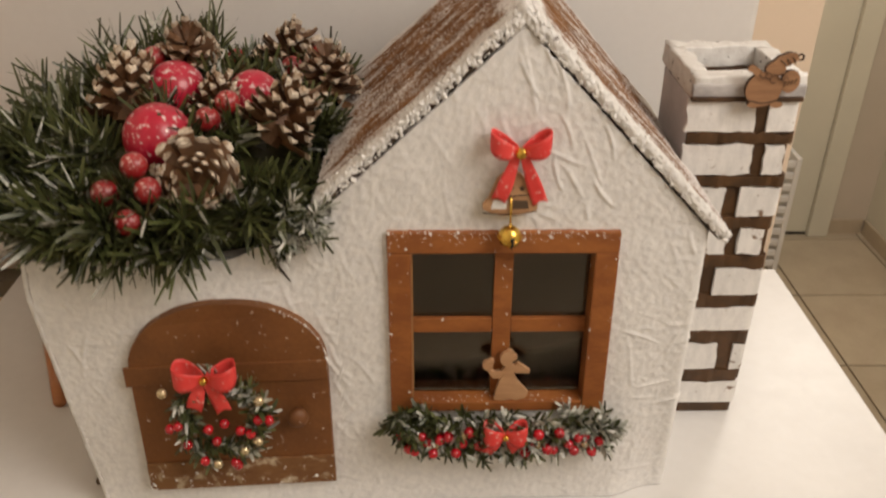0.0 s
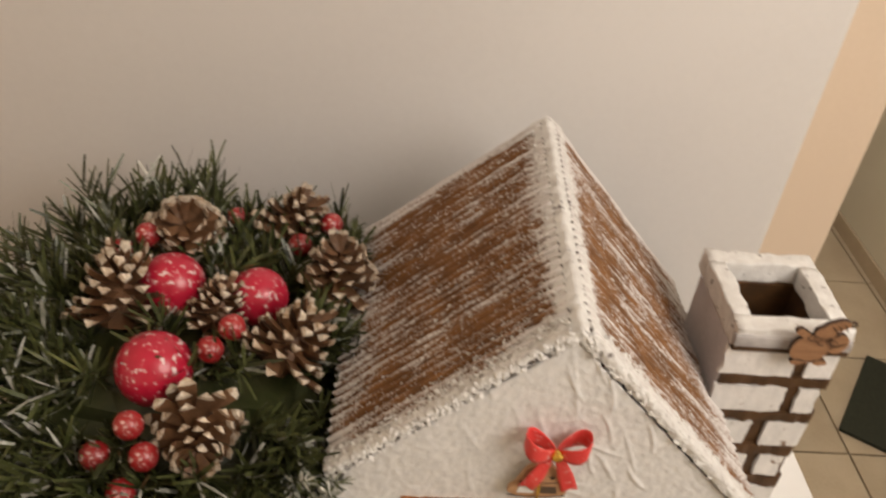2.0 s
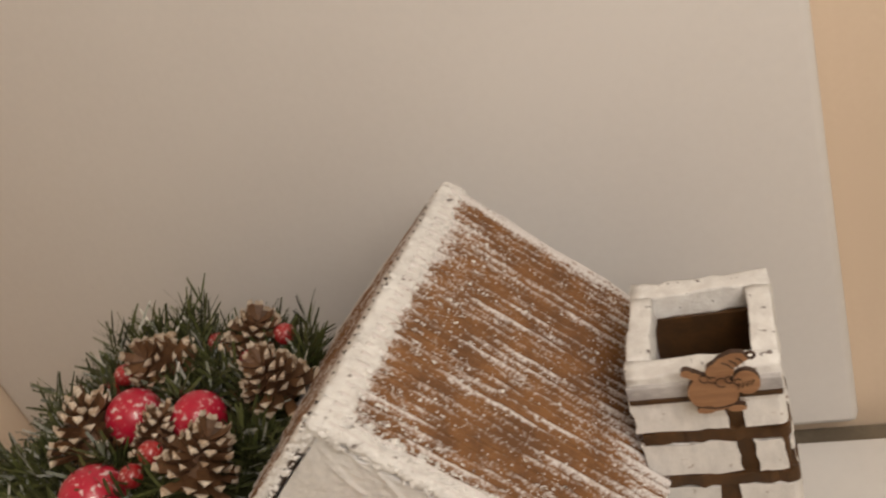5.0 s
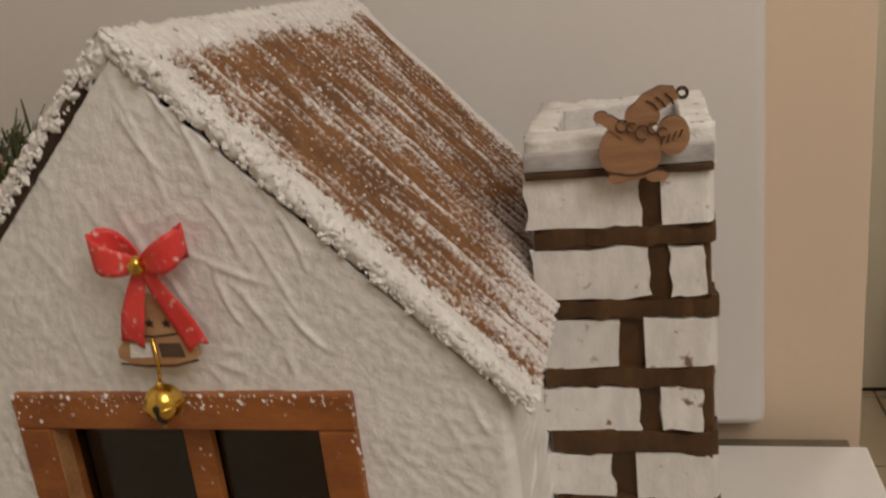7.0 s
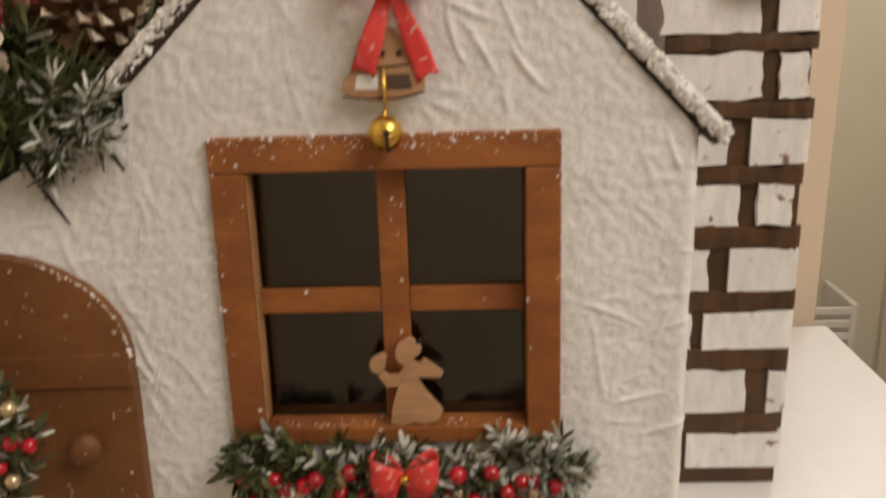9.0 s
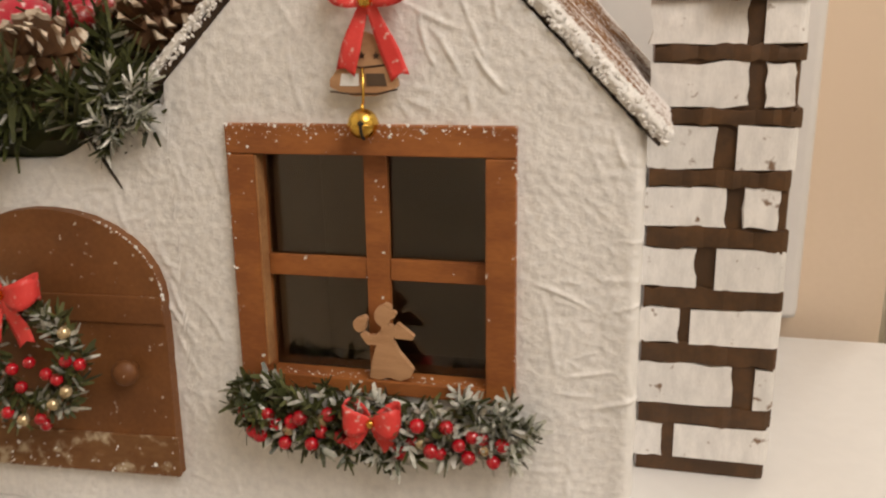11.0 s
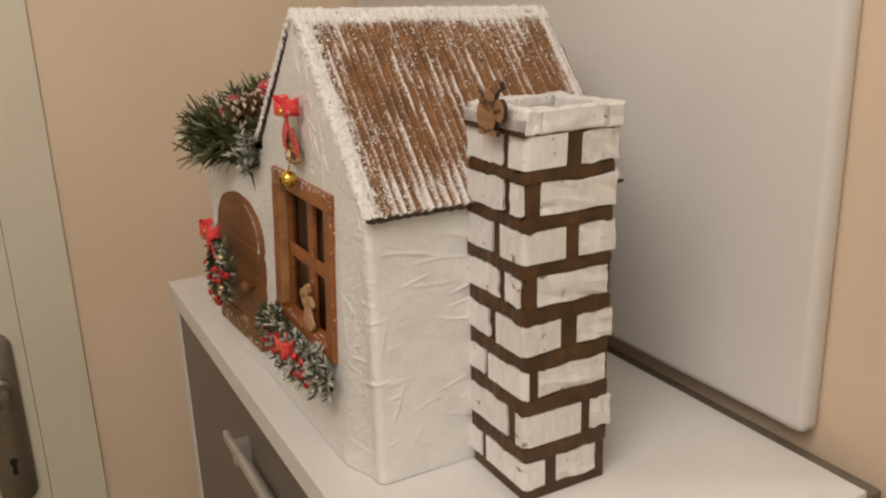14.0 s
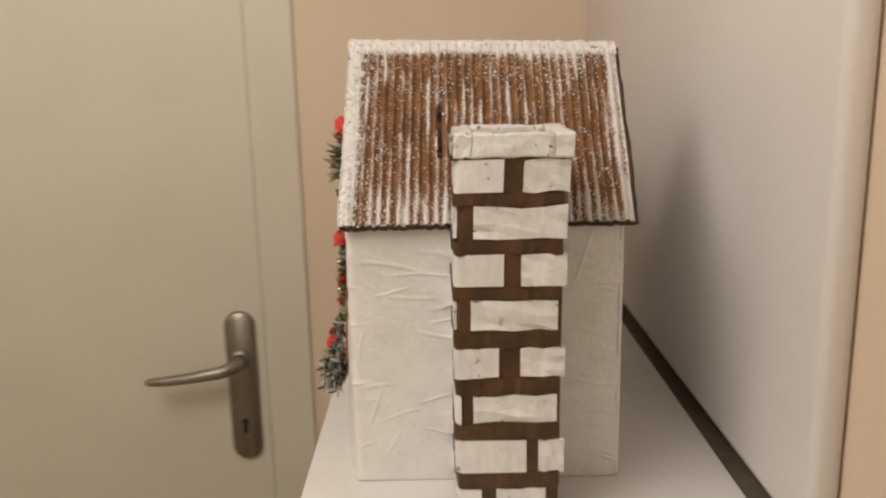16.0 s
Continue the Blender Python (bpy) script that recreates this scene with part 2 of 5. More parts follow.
def box(bm, lo, hi, bevel=0.0, mat=0, m=None):
    c = [(a + b) / 2 for a, b in zip(lo, hi)]
    s = [b - a for a, b in zip(lo, hi)]
    g = bmesh.ops.create_cube(bm, size=1, matrix=Matrix.Translation(c) @ Matrix.Diagonal((*s, 1)))
    vs = g["verts"]
    faces = {f for v in vs for f in v.link_faces}
    if bevel:
        r = bmesh.ops.bevel(bm, geom=list({e for v in vs for e in v.link_edges}), offset=bevel, segments=2, affect="EDGES", profile=0.6)
        faces = set(r["faces"]) | {f for f in faces if f.is_valid}
        vs = list({v for f in faces for v in f.verts})
    for f in faces:
        f.material_index = mat
    if m:
        bmesh.ops.transform(bm, matrix=m, verts=vs)
    return vs


def box_mesh(lo, hi, bevel=0.0):
    bm = bmesh.new()
    box(bm, lo, hi, bevel)
    return bm


def tube(bm, pts, radii, sides=8, mat=0, cap=True):
    """A round tapering tube along points."""
    rings = []
    pts = [Vector(p) for p in pts]
    for i, p in enumerate(pts):
        d = (pts[min(i + 1, len(pts) - 1)] - pts[max(i - 1, 0)]).normalized()
        a = d.orthogonal().normalized() if abs(d.z) > 0.95 else d.cross(Vector((0, 0, 1))).normalized()
        b = d.cross(a)
        r = radii[i] if isinstance(radii, (list, tuple)) else radii
        rings.append([bm.verts.new(p + (a * math.cos(k * math.tau / sides) + b * math.sin(k * math.tau / sides)) * r) for k in range(sides)])
    for r0, r1 in zip(rings, rings[1:]):
        for k in range(sides):
            bm.faces.new((r0[k], r0[(k + 1) % sides], r1[(k + 1) % sides], r1[k])).material_index = mat
    if cap:
        bm.faces.new(rings[0][::-1]).material_index = mat
        bm.faces.new(rings[-1]).material_index = mat


def ball(bm, c, r, mat=0, u=12, v=8, squash=(1, 1, 1)):
    g = bmesh.ops.create_uvsphere(bm, u_segments=u, v_segments=v, radius=r, matrix=Matrix.Translation(c) @ Matrix.Diagonal((*squash, 1)))
    for f in {f for w in g["verts"] for f in w.link_faces}:
        f.material_index = mat


def plate(bm, outline, y0, y1, mat=0):
    """An upright flat cut-out: outline in x, z, from depth y0 (front) to y1 (back)."""
    a = [bm.verts.new((x, y0, z)) for x, z in outline]
    b = [bm.verts.new((x, y1, z)) for x, z in outline]
    fs = [bm.faces.new(a), bm.faces.new(b[::-1])]
    n = len(a)
    fs += [bm.faces.new((a[i], b[i], b[(i + 1) % n], a[(i + 1) % n])) for i in range(n)]
    for f in fs:
        f.material_index = mat
    bmesh.ops.recalc_face_normals(bm, faces=fs)


def oval(cx, cz, rx, rz, n=18, turn=0.0):
    out = []
    for i in range(n):
        a = i * math.tau / n
        x, z = rx * math.cos(a), rz * math.sin(a)
        out.append((cx + x * math.cos(turn) - z * math.sin(turn), cz + x * math.sin(turn) + z * math.cos(turn)))
    return out


def grid_mesh(nu, nv, place, keep=None):
    """A sheet of nu by nv cells; place(u, v) gives the point for u, v in 0..1."""
    bm = bmesh.new()
    vs = [[bm.verts.new(place(i / nu, j / nv)) for j in range(nv + 1)] for i in range(nu + 1)]
    for i in range(nu):
        for j in range(nv):
            if keep is None or keep((i + 0.5) / nu, (j + 0.5) / nv):
                bm.faces.new((vs[i][j], vs[i + 1][j], vs[i + 1][j + 1], vs[i][j + 1]))
    for v in [v for v in bm.verts if not v.link_faces]:
        bm.verts.remove(v)
    return bm


def solid(ob, thick, offset=-1):
    md = ob.modifiers.new("thickness", "SOLIDIFY")
    md.thickness, md.offset = thick, offset
    return ob


def fbm(p, scale, octaves=4):
    return noise.fractal(Vector(p) * scale, 0.9, 2.0, octaves)


# ---- room ----
FLOOR_Z, CEIL_Z = 0.0, 2.5
LEFT, BACK, RIGHT, FRONT, HALL_END, CORNER = -0.53, 0.272, 1.74, -1.9, 2.48, 0.340


def setting(name, lo, hi, mat, label, category, bevel=0.0):
    return tagged(part(name, box_mesh(lo, hi, bevel), mat), label, category, kind="structure")


setting("wall_west", (LEFT - 0.12, FRONT, 0), (LEFT, BACK, CEIL_Z), M_PEACH, "warm peach painted wall beside the cabinet", "wall")
setting("wall_north", (LEFT - 0.12, BACK, 0), (CORNER, BACK + 0.12, CEIL_Z), M_PEACH, "warm peach painted wall behind the cabinet", "wall")
setting("wall_hall_west", (CORNER - 0.12, BACK + 0.122, 0), (CORNER, HALL_END, CEIL_Z), M_PEACH, "peach side wall of the passage", "wall")
setting("wall_hall_end", (CORNER - 0.12, HALL_END, 0), (RIGHT + 0.12, HALL_END + 0.12, CEIL_Z), M_HALL, "dim beige end wall of the passage", "wall")
setting("wall_east", (RIGHT, FRONT, 0), (RIGHT + 0.12, HALL_END, CEIL_Z), M_CREAM, "pale cream wall across the passage", "wall")
setting("wall_south", (LEFT - 0.12, FRONT - 0.12, 0), (RIGHT + 0.12, FRONT, CEIL_Z), M_HALL, "plain beige wall", "wall")
setting("ceiling", (LEFT - 0.12, FRONT - 0.12, CEIL_Z), (RIGHT + 0.12, HALL_END + 0.12, CEIL_Z + 0.1), M_CEIL, "white painted ceiling", "ceiling")
setting("baseboard", (RIGHT - 0.012, FRONT, 0.008), (RIGHT - 0.001, HALL_END - 0.014, 0.07), M_TILE, "low tiled baseboard along the wall", "baseboard", 0.002)
setting("baseboard", (1.582, HALL_END - 0.012, 0.008), (RIGHT - 0.014, HALL_END - 0.001, 0.07), M_TILE, "low tiled baseboard along the end wall", "baseboard", 0.002)
floor = setting("floor", (LEFT - 0.12, FRONT - 0.12, -0.1), (RIGHT + 0.12, HALL_END + 0.12, 0.0), M_GROUT, "beige square floor tiles with dark joints", "floor")

# the large white board fixed to the wall behind the cabinet
PANEL_Z = 1.230
panel = thing("wall_panel", "large smooth white board fixed to the wall behind the cabinet", "panel", (-0.12, BACK, PANEL_Z))
sit(part("board", box_mesh((LEFT + 0.004, 0.251, PANEL_Z), (0.2765, BACK - 0.001, 2.2), 0.007), M_PANEL, None, "", True), panel)
# added strip: its grey-brown colour gives the shade of the gap behind the cabinet
sit(part("batten", box_mesh((LEFT + 0.004, 0.2455, 1.19), (0.332, BACK - 0.002, 1.2085), 0.001), M_GROUT, None, "narrow grey-brown strip added for the shaded gap under the board"), panel)

# ---- door in the west wall ----
door = tagged(new("door_1"), "closed cream lacquered room door with a nickel lever handle", "door", kind="structure")
door.location = (LEFT, -0.6, 0)
sit(part("door_frame", box_mesh((LEFT + 0.001, -0.250, 0.008), (LEFT + 0.006, -0.180, 2.08), 0.0015), M_CREAM), door)
sit(part("door_frame", box_mesh((LEFT + 0.001, -1.17, 0.008), (LEFT + 0.005, -1.10, 2.08), 0.003), M_CREAM), door)
sit(part("door_frame", box_mesh((LEFT + 0.001, -1.0995, 2.01), (LEFT + 0.005, -0.2505, 2.08), 0.003), M_CREAM), door)
leaf = sit(part("door_leaf", box_mesh((LEFT + 0.001, -1.0985, 0.008), (LEFT + 0.0065, -0.2504, 2.008), 0.0008), M_CREAM), door)
HX, HY, HZ = LEFT + 0.007, -0.288, 1.051
bm = bmesh.new()
pl = [(HY + 0.0215 * math.cos(a), HZ + 0.078 + 0.0215 * math.sin(a)) for a in np.linspace(0, math.pi, 13)]
pl += [(HY + 0.0215 * math.cos(a), HZ - 0.122 + 0.0215 * math.sin(a)) for a in np.linspace(math.pi, math.tau, 13)]
fr = [bm.verts.new((HX + 0.009, y, z)) for y, z in pl]
fi = [bm.verts.new((HX + 0.005, HY + (y - HY) * 1.09, z + (0.002 if z > HZ else -0.002))) for y, z in pl]
bk = [bm.verts.new((HX, HY + (y - HY) * 1.09, z + (0.002 if z > HZ else -0.002))) for y, z in pl]
bm.faces.new(fr)
for r0, r1 in ((fr, fi), (fi, bk)):
    for i in range(len(pl)):
        j = (i + 1) % len(pl)
        bm.faces.new((r0[i], r1[i], r1[j], r0[j]))
bmesh.ops.recalc_face_normals(bm, faces=bm.faces)
sit(part("handle_plate", bm, M_NICKEL, None, "long rounded nickel plate", True), door)
bm = bmesh.new()
HZ += 0.026
tube(bm, [(HX + 0.008, HY, HZ), (HX + 0.018, HY, HZ)], [0.0165, 0.0155], 20)
tube(bm, [(HX + 0.016, HY, HZ), (HX + 0.034, HY, HZ - 0.001), (HX + 0.046, HY - 0.006, HZ - 0.003), (HX + 0.051, HY - 0.022, HZ - 0.007),
          (HX + 0.051, HY - 0.07, HZ - 0.015), (HX + 0.050, HY - 0.110, HZ - 0.020), (HX + 0.049, HY - 0.132, HZ - 0.021), (HX + 0.048, HY - 0.138, HZ - 0.021)],
     [0.0105, 0.0105, 0.0105, 0.0100, 0.0085, 0.0075, 0.0062, 0.003], 14)
HZ -= 0.026
sit(part("lever", bm, M_NICKEL, None, "curved nickel lever", True), door)
bm = bmesh.new()
tube(bm, [(HX + 0.0085, HY, HZ - 0.080), (HX + 0.0096, HY, HZ - 0.080)], 0.0052, 14)
box(bm, (HX + 0.0085, HY - 0.003, HZ - 0.100), (HX + 0.0095, HY + 0.003, HZ - 0.081))
sit(part("keyhole", bm, M_KEY, None, "dark keyhole"), door)

# ---- door at the end of the passage ----
door2 = tagged(new("door_2"), "closed pale beige door at the end of the passage", "door", kind="structure")
door2.location = (1.2, HALL_END, 0)
sit(part("door_leaf", box_mesh((0.78, HALL_END - 0.02, 0.022), (1.50, HALL_END - 0.001, 2.0), 0.003), M_CREAM), door2)
for x in (0.70, 1.502):
    sit(part("door_frame", box_mesh((x, HALL_END - 0.04, 0.009), (x + 0.078, HALL_END - 0.001, 2.06), 0.004), M_CREAM), door2)
# the shade under the leaf is a black strip, not a sill
sit(part("threshold", box_mesh((0.78, HALL_END - 0.016, 0.0085), (1.50, HALL_END - 0.001, 0.018)), M_KEY, None, "black strip put in for the shade of the gap under the door"), door2)

# ---- cabinet ----
TOP = 1.2195
CX0, CX1, CY0, CY1 = -0.398, 0.338, -0.079, 0.2445
cab = thing("cabinet", "tall narrow white shoe cabinet with taupe fronts and bar handles", "cabinet", (-0.04, 0.08, 0))
sit(part("top_board", box_mesh((CX0, CY0, TOP - 0.024), (CX1, CY1, TOP), 0.0015), M_TOP), cab)
for x in (CX0 + 0.001, CX1 - 0.019):
    sit(part("side_panel", box_mesh((x, CY0 + 0.004, 0.0), (x + 0.018, CY1, TOP - 0.0245), 0.001), M_TOP), cab)
sit(part("back_panel", box_mesh((CX0 + 0.02, CY1 - 0.006, 0.04), (CX1 - 0.02, CY1 - 0.001, TOP - 0.0245)), M_TOP), cab)
sit(part("plinth", box_mesh((CX0 + 0.02, CY0 + 0.03, 0.0), (CX1 - 0.02, CY0 + 0.045, 0.06)), M_TOP), cab)
for k in range(3):
    z1 = TOP - 0.027 - k * 0.375
    fl = sit(part("flap", box_mesh((CX0 + 0.0195, CY0 + 0.006, z1 - 0.371), (CX1 - 0.0195, CY0 + 0.022, z1), 0.0012), M_TAUPE, None, "flat taupe flap"), cab)
    bm = bmesh.new()
    # the second, lower bar is added to stand for the handle's reflection in the flap
    for zz, yy in ((z1 - 0.040, CY0 - 0.012), (z1 - 0.066, CY0 + 0.001)):
        box(bm, (-0.100, yy - 0.003, zz - 0.005), (0.12, yy + 0.003, zz + 0.005), 0.0015)
    for x in (-0.09, 0.10):
        box(bm, (x, CY0 - 0.010, z1 - 0.066), (x + 0.01, CY0 + 0.0065, z1 - 0.042), 0.001)
    h = part("handle", bm, M_BAR, None, "pale bar handle, with a lower bar standing in for its reflection")
    h.parent = fl
    h.matrix_parent_inverse = Matrix.Translation(cab.location).inverted() @ Matrix.Translation(cab.location)

# ---- miniature house ----
BASE = TOP + 0.0005
FY = -0.040
WX0, WX1, BY = -0.238, 0.1590, 0.159
LOW = 1.404
RIDGE = (0.0450, 1.5405)
EAVE_L, EAVE_R = (-0.064, 1.436), (0.164, 1.415)
house = thing("miniature_house", "white papered handmade craft cottage with a snowy corrugated roof", "model house", (-0.04, 0.05, TOP))


def gable(x):
    """Underside of the roof over x."""
    if x < -0.058:
        k = max(0.0, min(1.0, (x + 0.125) / 0.062))
        return LOW + 0.026 * k * k * (3 - 2 * k)
    e = EAVE_L if x < RIDGE[0] else EAVE_R
    return RIDGE[1] - (RIDGE[1] - e[1]) * (x - RIDGE[0]) / (e[0] - RIDGE[0]) - 0.0015


rng = np.random.default_rng(7)


def crease_field(n, s_range, z_range, long, rise, flat=False, steep=False):
    """Random raised folds of the paper skin: segments with a height."""
    out = []
    for _ in range(n):
        s, z = rng.uniform(*s_range), rng.uniform(*z_range)
        a = rng.choice([rng.uniform(1.7, 2.3), rng.uniform(-0.5, 0.5), rng.uniform(0.9, 2.2)])
        if steep:
            a = rng.uniform(1.75, 2.25)
        if flat and rng.random() < 0.8:
            a = rng.uniform(-0.35, 0.45)
        l = rng.uniform(*long)
        out.append((s, z, s + l * math.cos(a), z + l * math.sin(a), rng.uniform(*rise), rng.uniform(0.0006, 0.0013), rng.uniform(-0.3, 0.3)))
    return out


def relief(s, z, folds):
    h = np.zeros_like(s)
    for x0, z0, x1, z1, rise, wide, bend in folds:
        dx, dz = x1 - x0, z1 - z0
        l2 = dx * dx + dz * dz
        t = np.clip(((s - x0) * dx + (z - z0) * dz) / l2, 0, 1)
        bow = bend * (t - t * t) * math.sqrt(l2)
        px, pz = x0 + t * dx - dz / math.sqrt(l2) * bow, z0 + t * dz + dx / math.sqrt(l2) * bow
        d = np.hypot(s - px, z - pz)
        h = np.maximum(h, rise * np.exp(-(d / wide) ** 2) * np.sqrt(np.clip(np.sin(math.pi * np.clip(t, 0.02, 0.98)), 0, 1)))
    return h


def skin(name, nu, nv, point, normal, top, s_len, folds, hole=None, rough=0.0011):
    """A papered wall: s along the wall, z up, bulged and creased along its normal."""
    s = np.linspace(0, s_len, nu + 1)[:, None] * np.ones(nv + 1)[None, :]
    tops = np.array([top(a) for a in s[:, 0]])[:, None]
    z = BASE + np.linspace(0, 1, nv + 1)[None, :] * (tops - BASE)
    h = relief(s, z, folds)
    verts = []
    for i in range(nu + 1):
        p0 = point(s[i, 0])
        for j in range(nv + 1):
            q = Vector((p0[0], p0[1], z[i, j]))
            n = normal(s[i, 0])
            d = h[i, j] + rough * (0.40 * fbm(q, 40, 3) + (0.34 if n[1] < -0.5 else 0.22) * fbm(q, 300, 2))
            if j == 0:
                d = min(d, 0.0)
            dx, dy = settle(q.x, q.z)
            w = max(0.0, min(1.0, (0.05 - q.y) / 0.09))
            verts.append((q.x + n[0] * d + dx, q.y + n[1] * d + dy * w, q.z))
    faces = []
    for i in range(nu):
        for j in range(nv):
            if hole and hole((s[i, 0] + s[i + 1, 0]) / 2, (z[i, j] + z[i + 1, j + 1]) / 2):
                continue
            a = i * (nv + 1) + j
            faces.append((a, a + nv + 1, a + nv + 2, a + 1))
    me = bpy.data.meshes.new(name)
    me.from_pydata(verts, [], faces)
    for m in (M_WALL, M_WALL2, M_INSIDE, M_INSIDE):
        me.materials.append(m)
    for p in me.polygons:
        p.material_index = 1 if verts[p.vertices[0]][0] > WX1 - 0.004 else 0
    me.shade_smooth()
    ob = sit(new(name, me), house)
    md = ob.modifiers.new("thickness", "SOLIDIFY")
    md.thickness, md.offset, md.material_offset = 0.003, -1, 2
    return ob


def settle(x, z):
    """How the handmade front gives way: it bellies forward towards its foot, and the left corner draws in."""
    k = min(1.0, max(0.0, (0.150 - x) / 0.035))
    dy = -0.050 * max(0.0, 1.425 - z) * k * k * (3 - 2 * k)
    j = min(1.0, max(0.0, (-0.15 - x) / 0.08))
    b = min(1.0, max(0.0, (-0.06 - x) / 0.08))
    return 0.125 * max(0.0, 1.39 - z) * j, dy - 0.007 * b * b * (3 - 2 * b) * min(1.0, max(0.0, (1.41 - z) / 0.03))


# front and right wall in one skin with a rounded corner
FRONT_L, R = WX1 - WX0, 0.006
SIDE_L = BY - FY


def wrap(s):
    a = FRONT_L - R
    if s <= a:
        return (WX0 + s, FY)
    arc = R * math.pi / 2
    if s <= a + arc:
        t = (s - a) / R
        return (WX1 - R + R * math.sin(t), FY + R - R * math.cos(t))
    return (WX1, FY + R + s - a - arc)


def wrap_normal(s):
    a = FRONT_L - R
    t = min(max((s - a) / R, 0), math.pi / 2)
    return (math.sin(t), -math.cos(t))


TOTAL = FRONT_L - R + R * math.pi / 2 + SIDE_L - R
front_folds = crease_field(60, (0.0, 0.40), (1.23, 1.53), (0.010, 0.045), (0.0004, 0.0010))
front_folds += crease_field(170, (0.0, 0.40), (1.23, 1.53), (0.005, 0.016), (0.0003, 0.0007))
front_folds += crease_field(52, (0.40, 0.58), (1.23, 1.405), (0.012, 0.050), (0.0004, 0.0011), flat=True)
front_folds += crease_field(16, (0.355, 0.41), (1.24, 1.38), (0.010, 0.030), (0.0005, 0.0013), flat=True)
front_folds += crease_field(18, (0.28, 0.40), (1.40, 1.52), (0.014, 0.050), (0.0005, 0.0012), steep=True)
front_folds += crease_field(14, (0.14, 0.21), (1.26, 1.40), (0.020, 0.050), (0.0004, 0.0011), steep=True)
WIN = (-0.028, 0.106, 1.296, 1.4225)
skin("wall", 600, 270, wrap, wrap_normal, lambda s: gable(min(wrap(s)[0], WX1 - 0.002)), TOTAL, front_folds,
     hole=lambda s, z: s < FRONT_L - R and WIN[0] + 0.006 < WX0 + s < WIN[1] - 0.006 and WIN[2] + 0.006 < z < WIN[3] - 0.006)
skin("wall", 70, 40, lambda s: (WX0, BY - s), lambda s: (-1, 0), lambda s: LOW, BY - FY, crease_field(14, (0, 0.19), (1.23, 1.38), (0.02, 0.05), (0.0005, 0.0013)))
skin("wall", 90, 50, lambda s: (WX1 - s, BY), lambda s: (0, 1), lambda s: gable(WX1 - s - 0.001), FRONT_L, crease_field(10, (0, 0.39), (1.23, 1.38), (0.02, 0.05), (0.0005, 0.0013)))
sit(part("flat_roof", box_mesh((WX0 + 0.004, FY + 0.004, LOW - 0.006), (-0.052, BY - 0.004, LOW - 0.001)), M_WALL), house)
sit(part("base_board", box_mesh((WX0 + 0.005, FY + 0.005, BASE), (WX1 - 0.005, BY - 0.005, BASE + 0.004)), M_INSIDE), house)
sit(part("inner_wall", box_mesh((-0.066, FY + 0.006, BASE + 0.0045), (-0.062, BY - 0.006, LOW - 0.008)), M_INSIDE), house)

sit(part("upper_wall", box_mesh((-0.0635, FY + 0.004, LOW - 0.003), (-0.0595, BY - 0.004, 1.4345)), M_WALL), house)

# ---- roof ----
ROOF_Y0, ROOF_Y1 = -0.0425, 0.168


def roof_sheet(name, e, label, ribs=31):
    top = Vector((RIDGE[0], 0, RIDGE[1]))
    down = Vector((e[0], 0, e[1])) - top
    out = Vector((-down.z, 0, down.x)).normalized()
    if out.z < 0:
        out = -out
    nu, nv = ribs * 6, 40
    verts, crest, border = [], [], []
    for i in range(nu + 1):
        u = i / nu
        y = ROOF_Y0 + u * (ROOF_Y1 - ROOF_Y0)
        wob = 0.25 * fbm((y, 0, e[0]), 30, 2)
        for j in range(nv + 1):
            v = j / nv
            p = top + down * v + Vector((0, y, 0))
            c = 0.5 + 0.5 * math.sin((u * ribs + wob + 0.10 * fbm(p, 40, 2)) * math.tau)
            p += out * (0.0032 * c + 0.0009 * fbm(p, 60, 3) + 0.0045)
            p += down.normalized() * (0.0016 * fbm((y * 3, v, 1), 70, 2) * (v > 0.9))
            verts.append(p)
            crest.append(c)
            edge = max(0, 1 - v / 0.10, 1.1 - (y - ROOF_Y0) / 0.016, 1 - (ROOF_Y1 - y) / 0.014, 0.55 * (v - 0.72) / 0.28)
            border.append(edge)
    faces = [(i * (nv + 1) + j, (i + 1) * (nv + 1) + j, (i + 1) * (nv + 1) + j + 1, i * (nv + 1) + j + 1) for i in range(nu) for j in range(nv)]
    me = bpy.data.meshes.new(name)
    me.from_pydata(verts, [], faces)
    if me.polygons[0].normal.dot(out) < 0:
        me.flip_normals()
    for key, vals in (("crest", crest), ("border", border)):
        me.attributes.new(key, "FLOAT", "POINT").data.foreach_set("value", vals)
    me.materials.append(M_ROOF)
    me.materials.append(M_CARD)
    me.shade_smooth()
    ob = tagged(sit(new(name, me), house), label)
    md = ob.modifiers.new("thickness", "SOLIDIFY")
    md.thickness, md.offset, md.material_offset, md.material_offset_rim = 0.0055, -1, 1, 1
    return ob, top, down, out


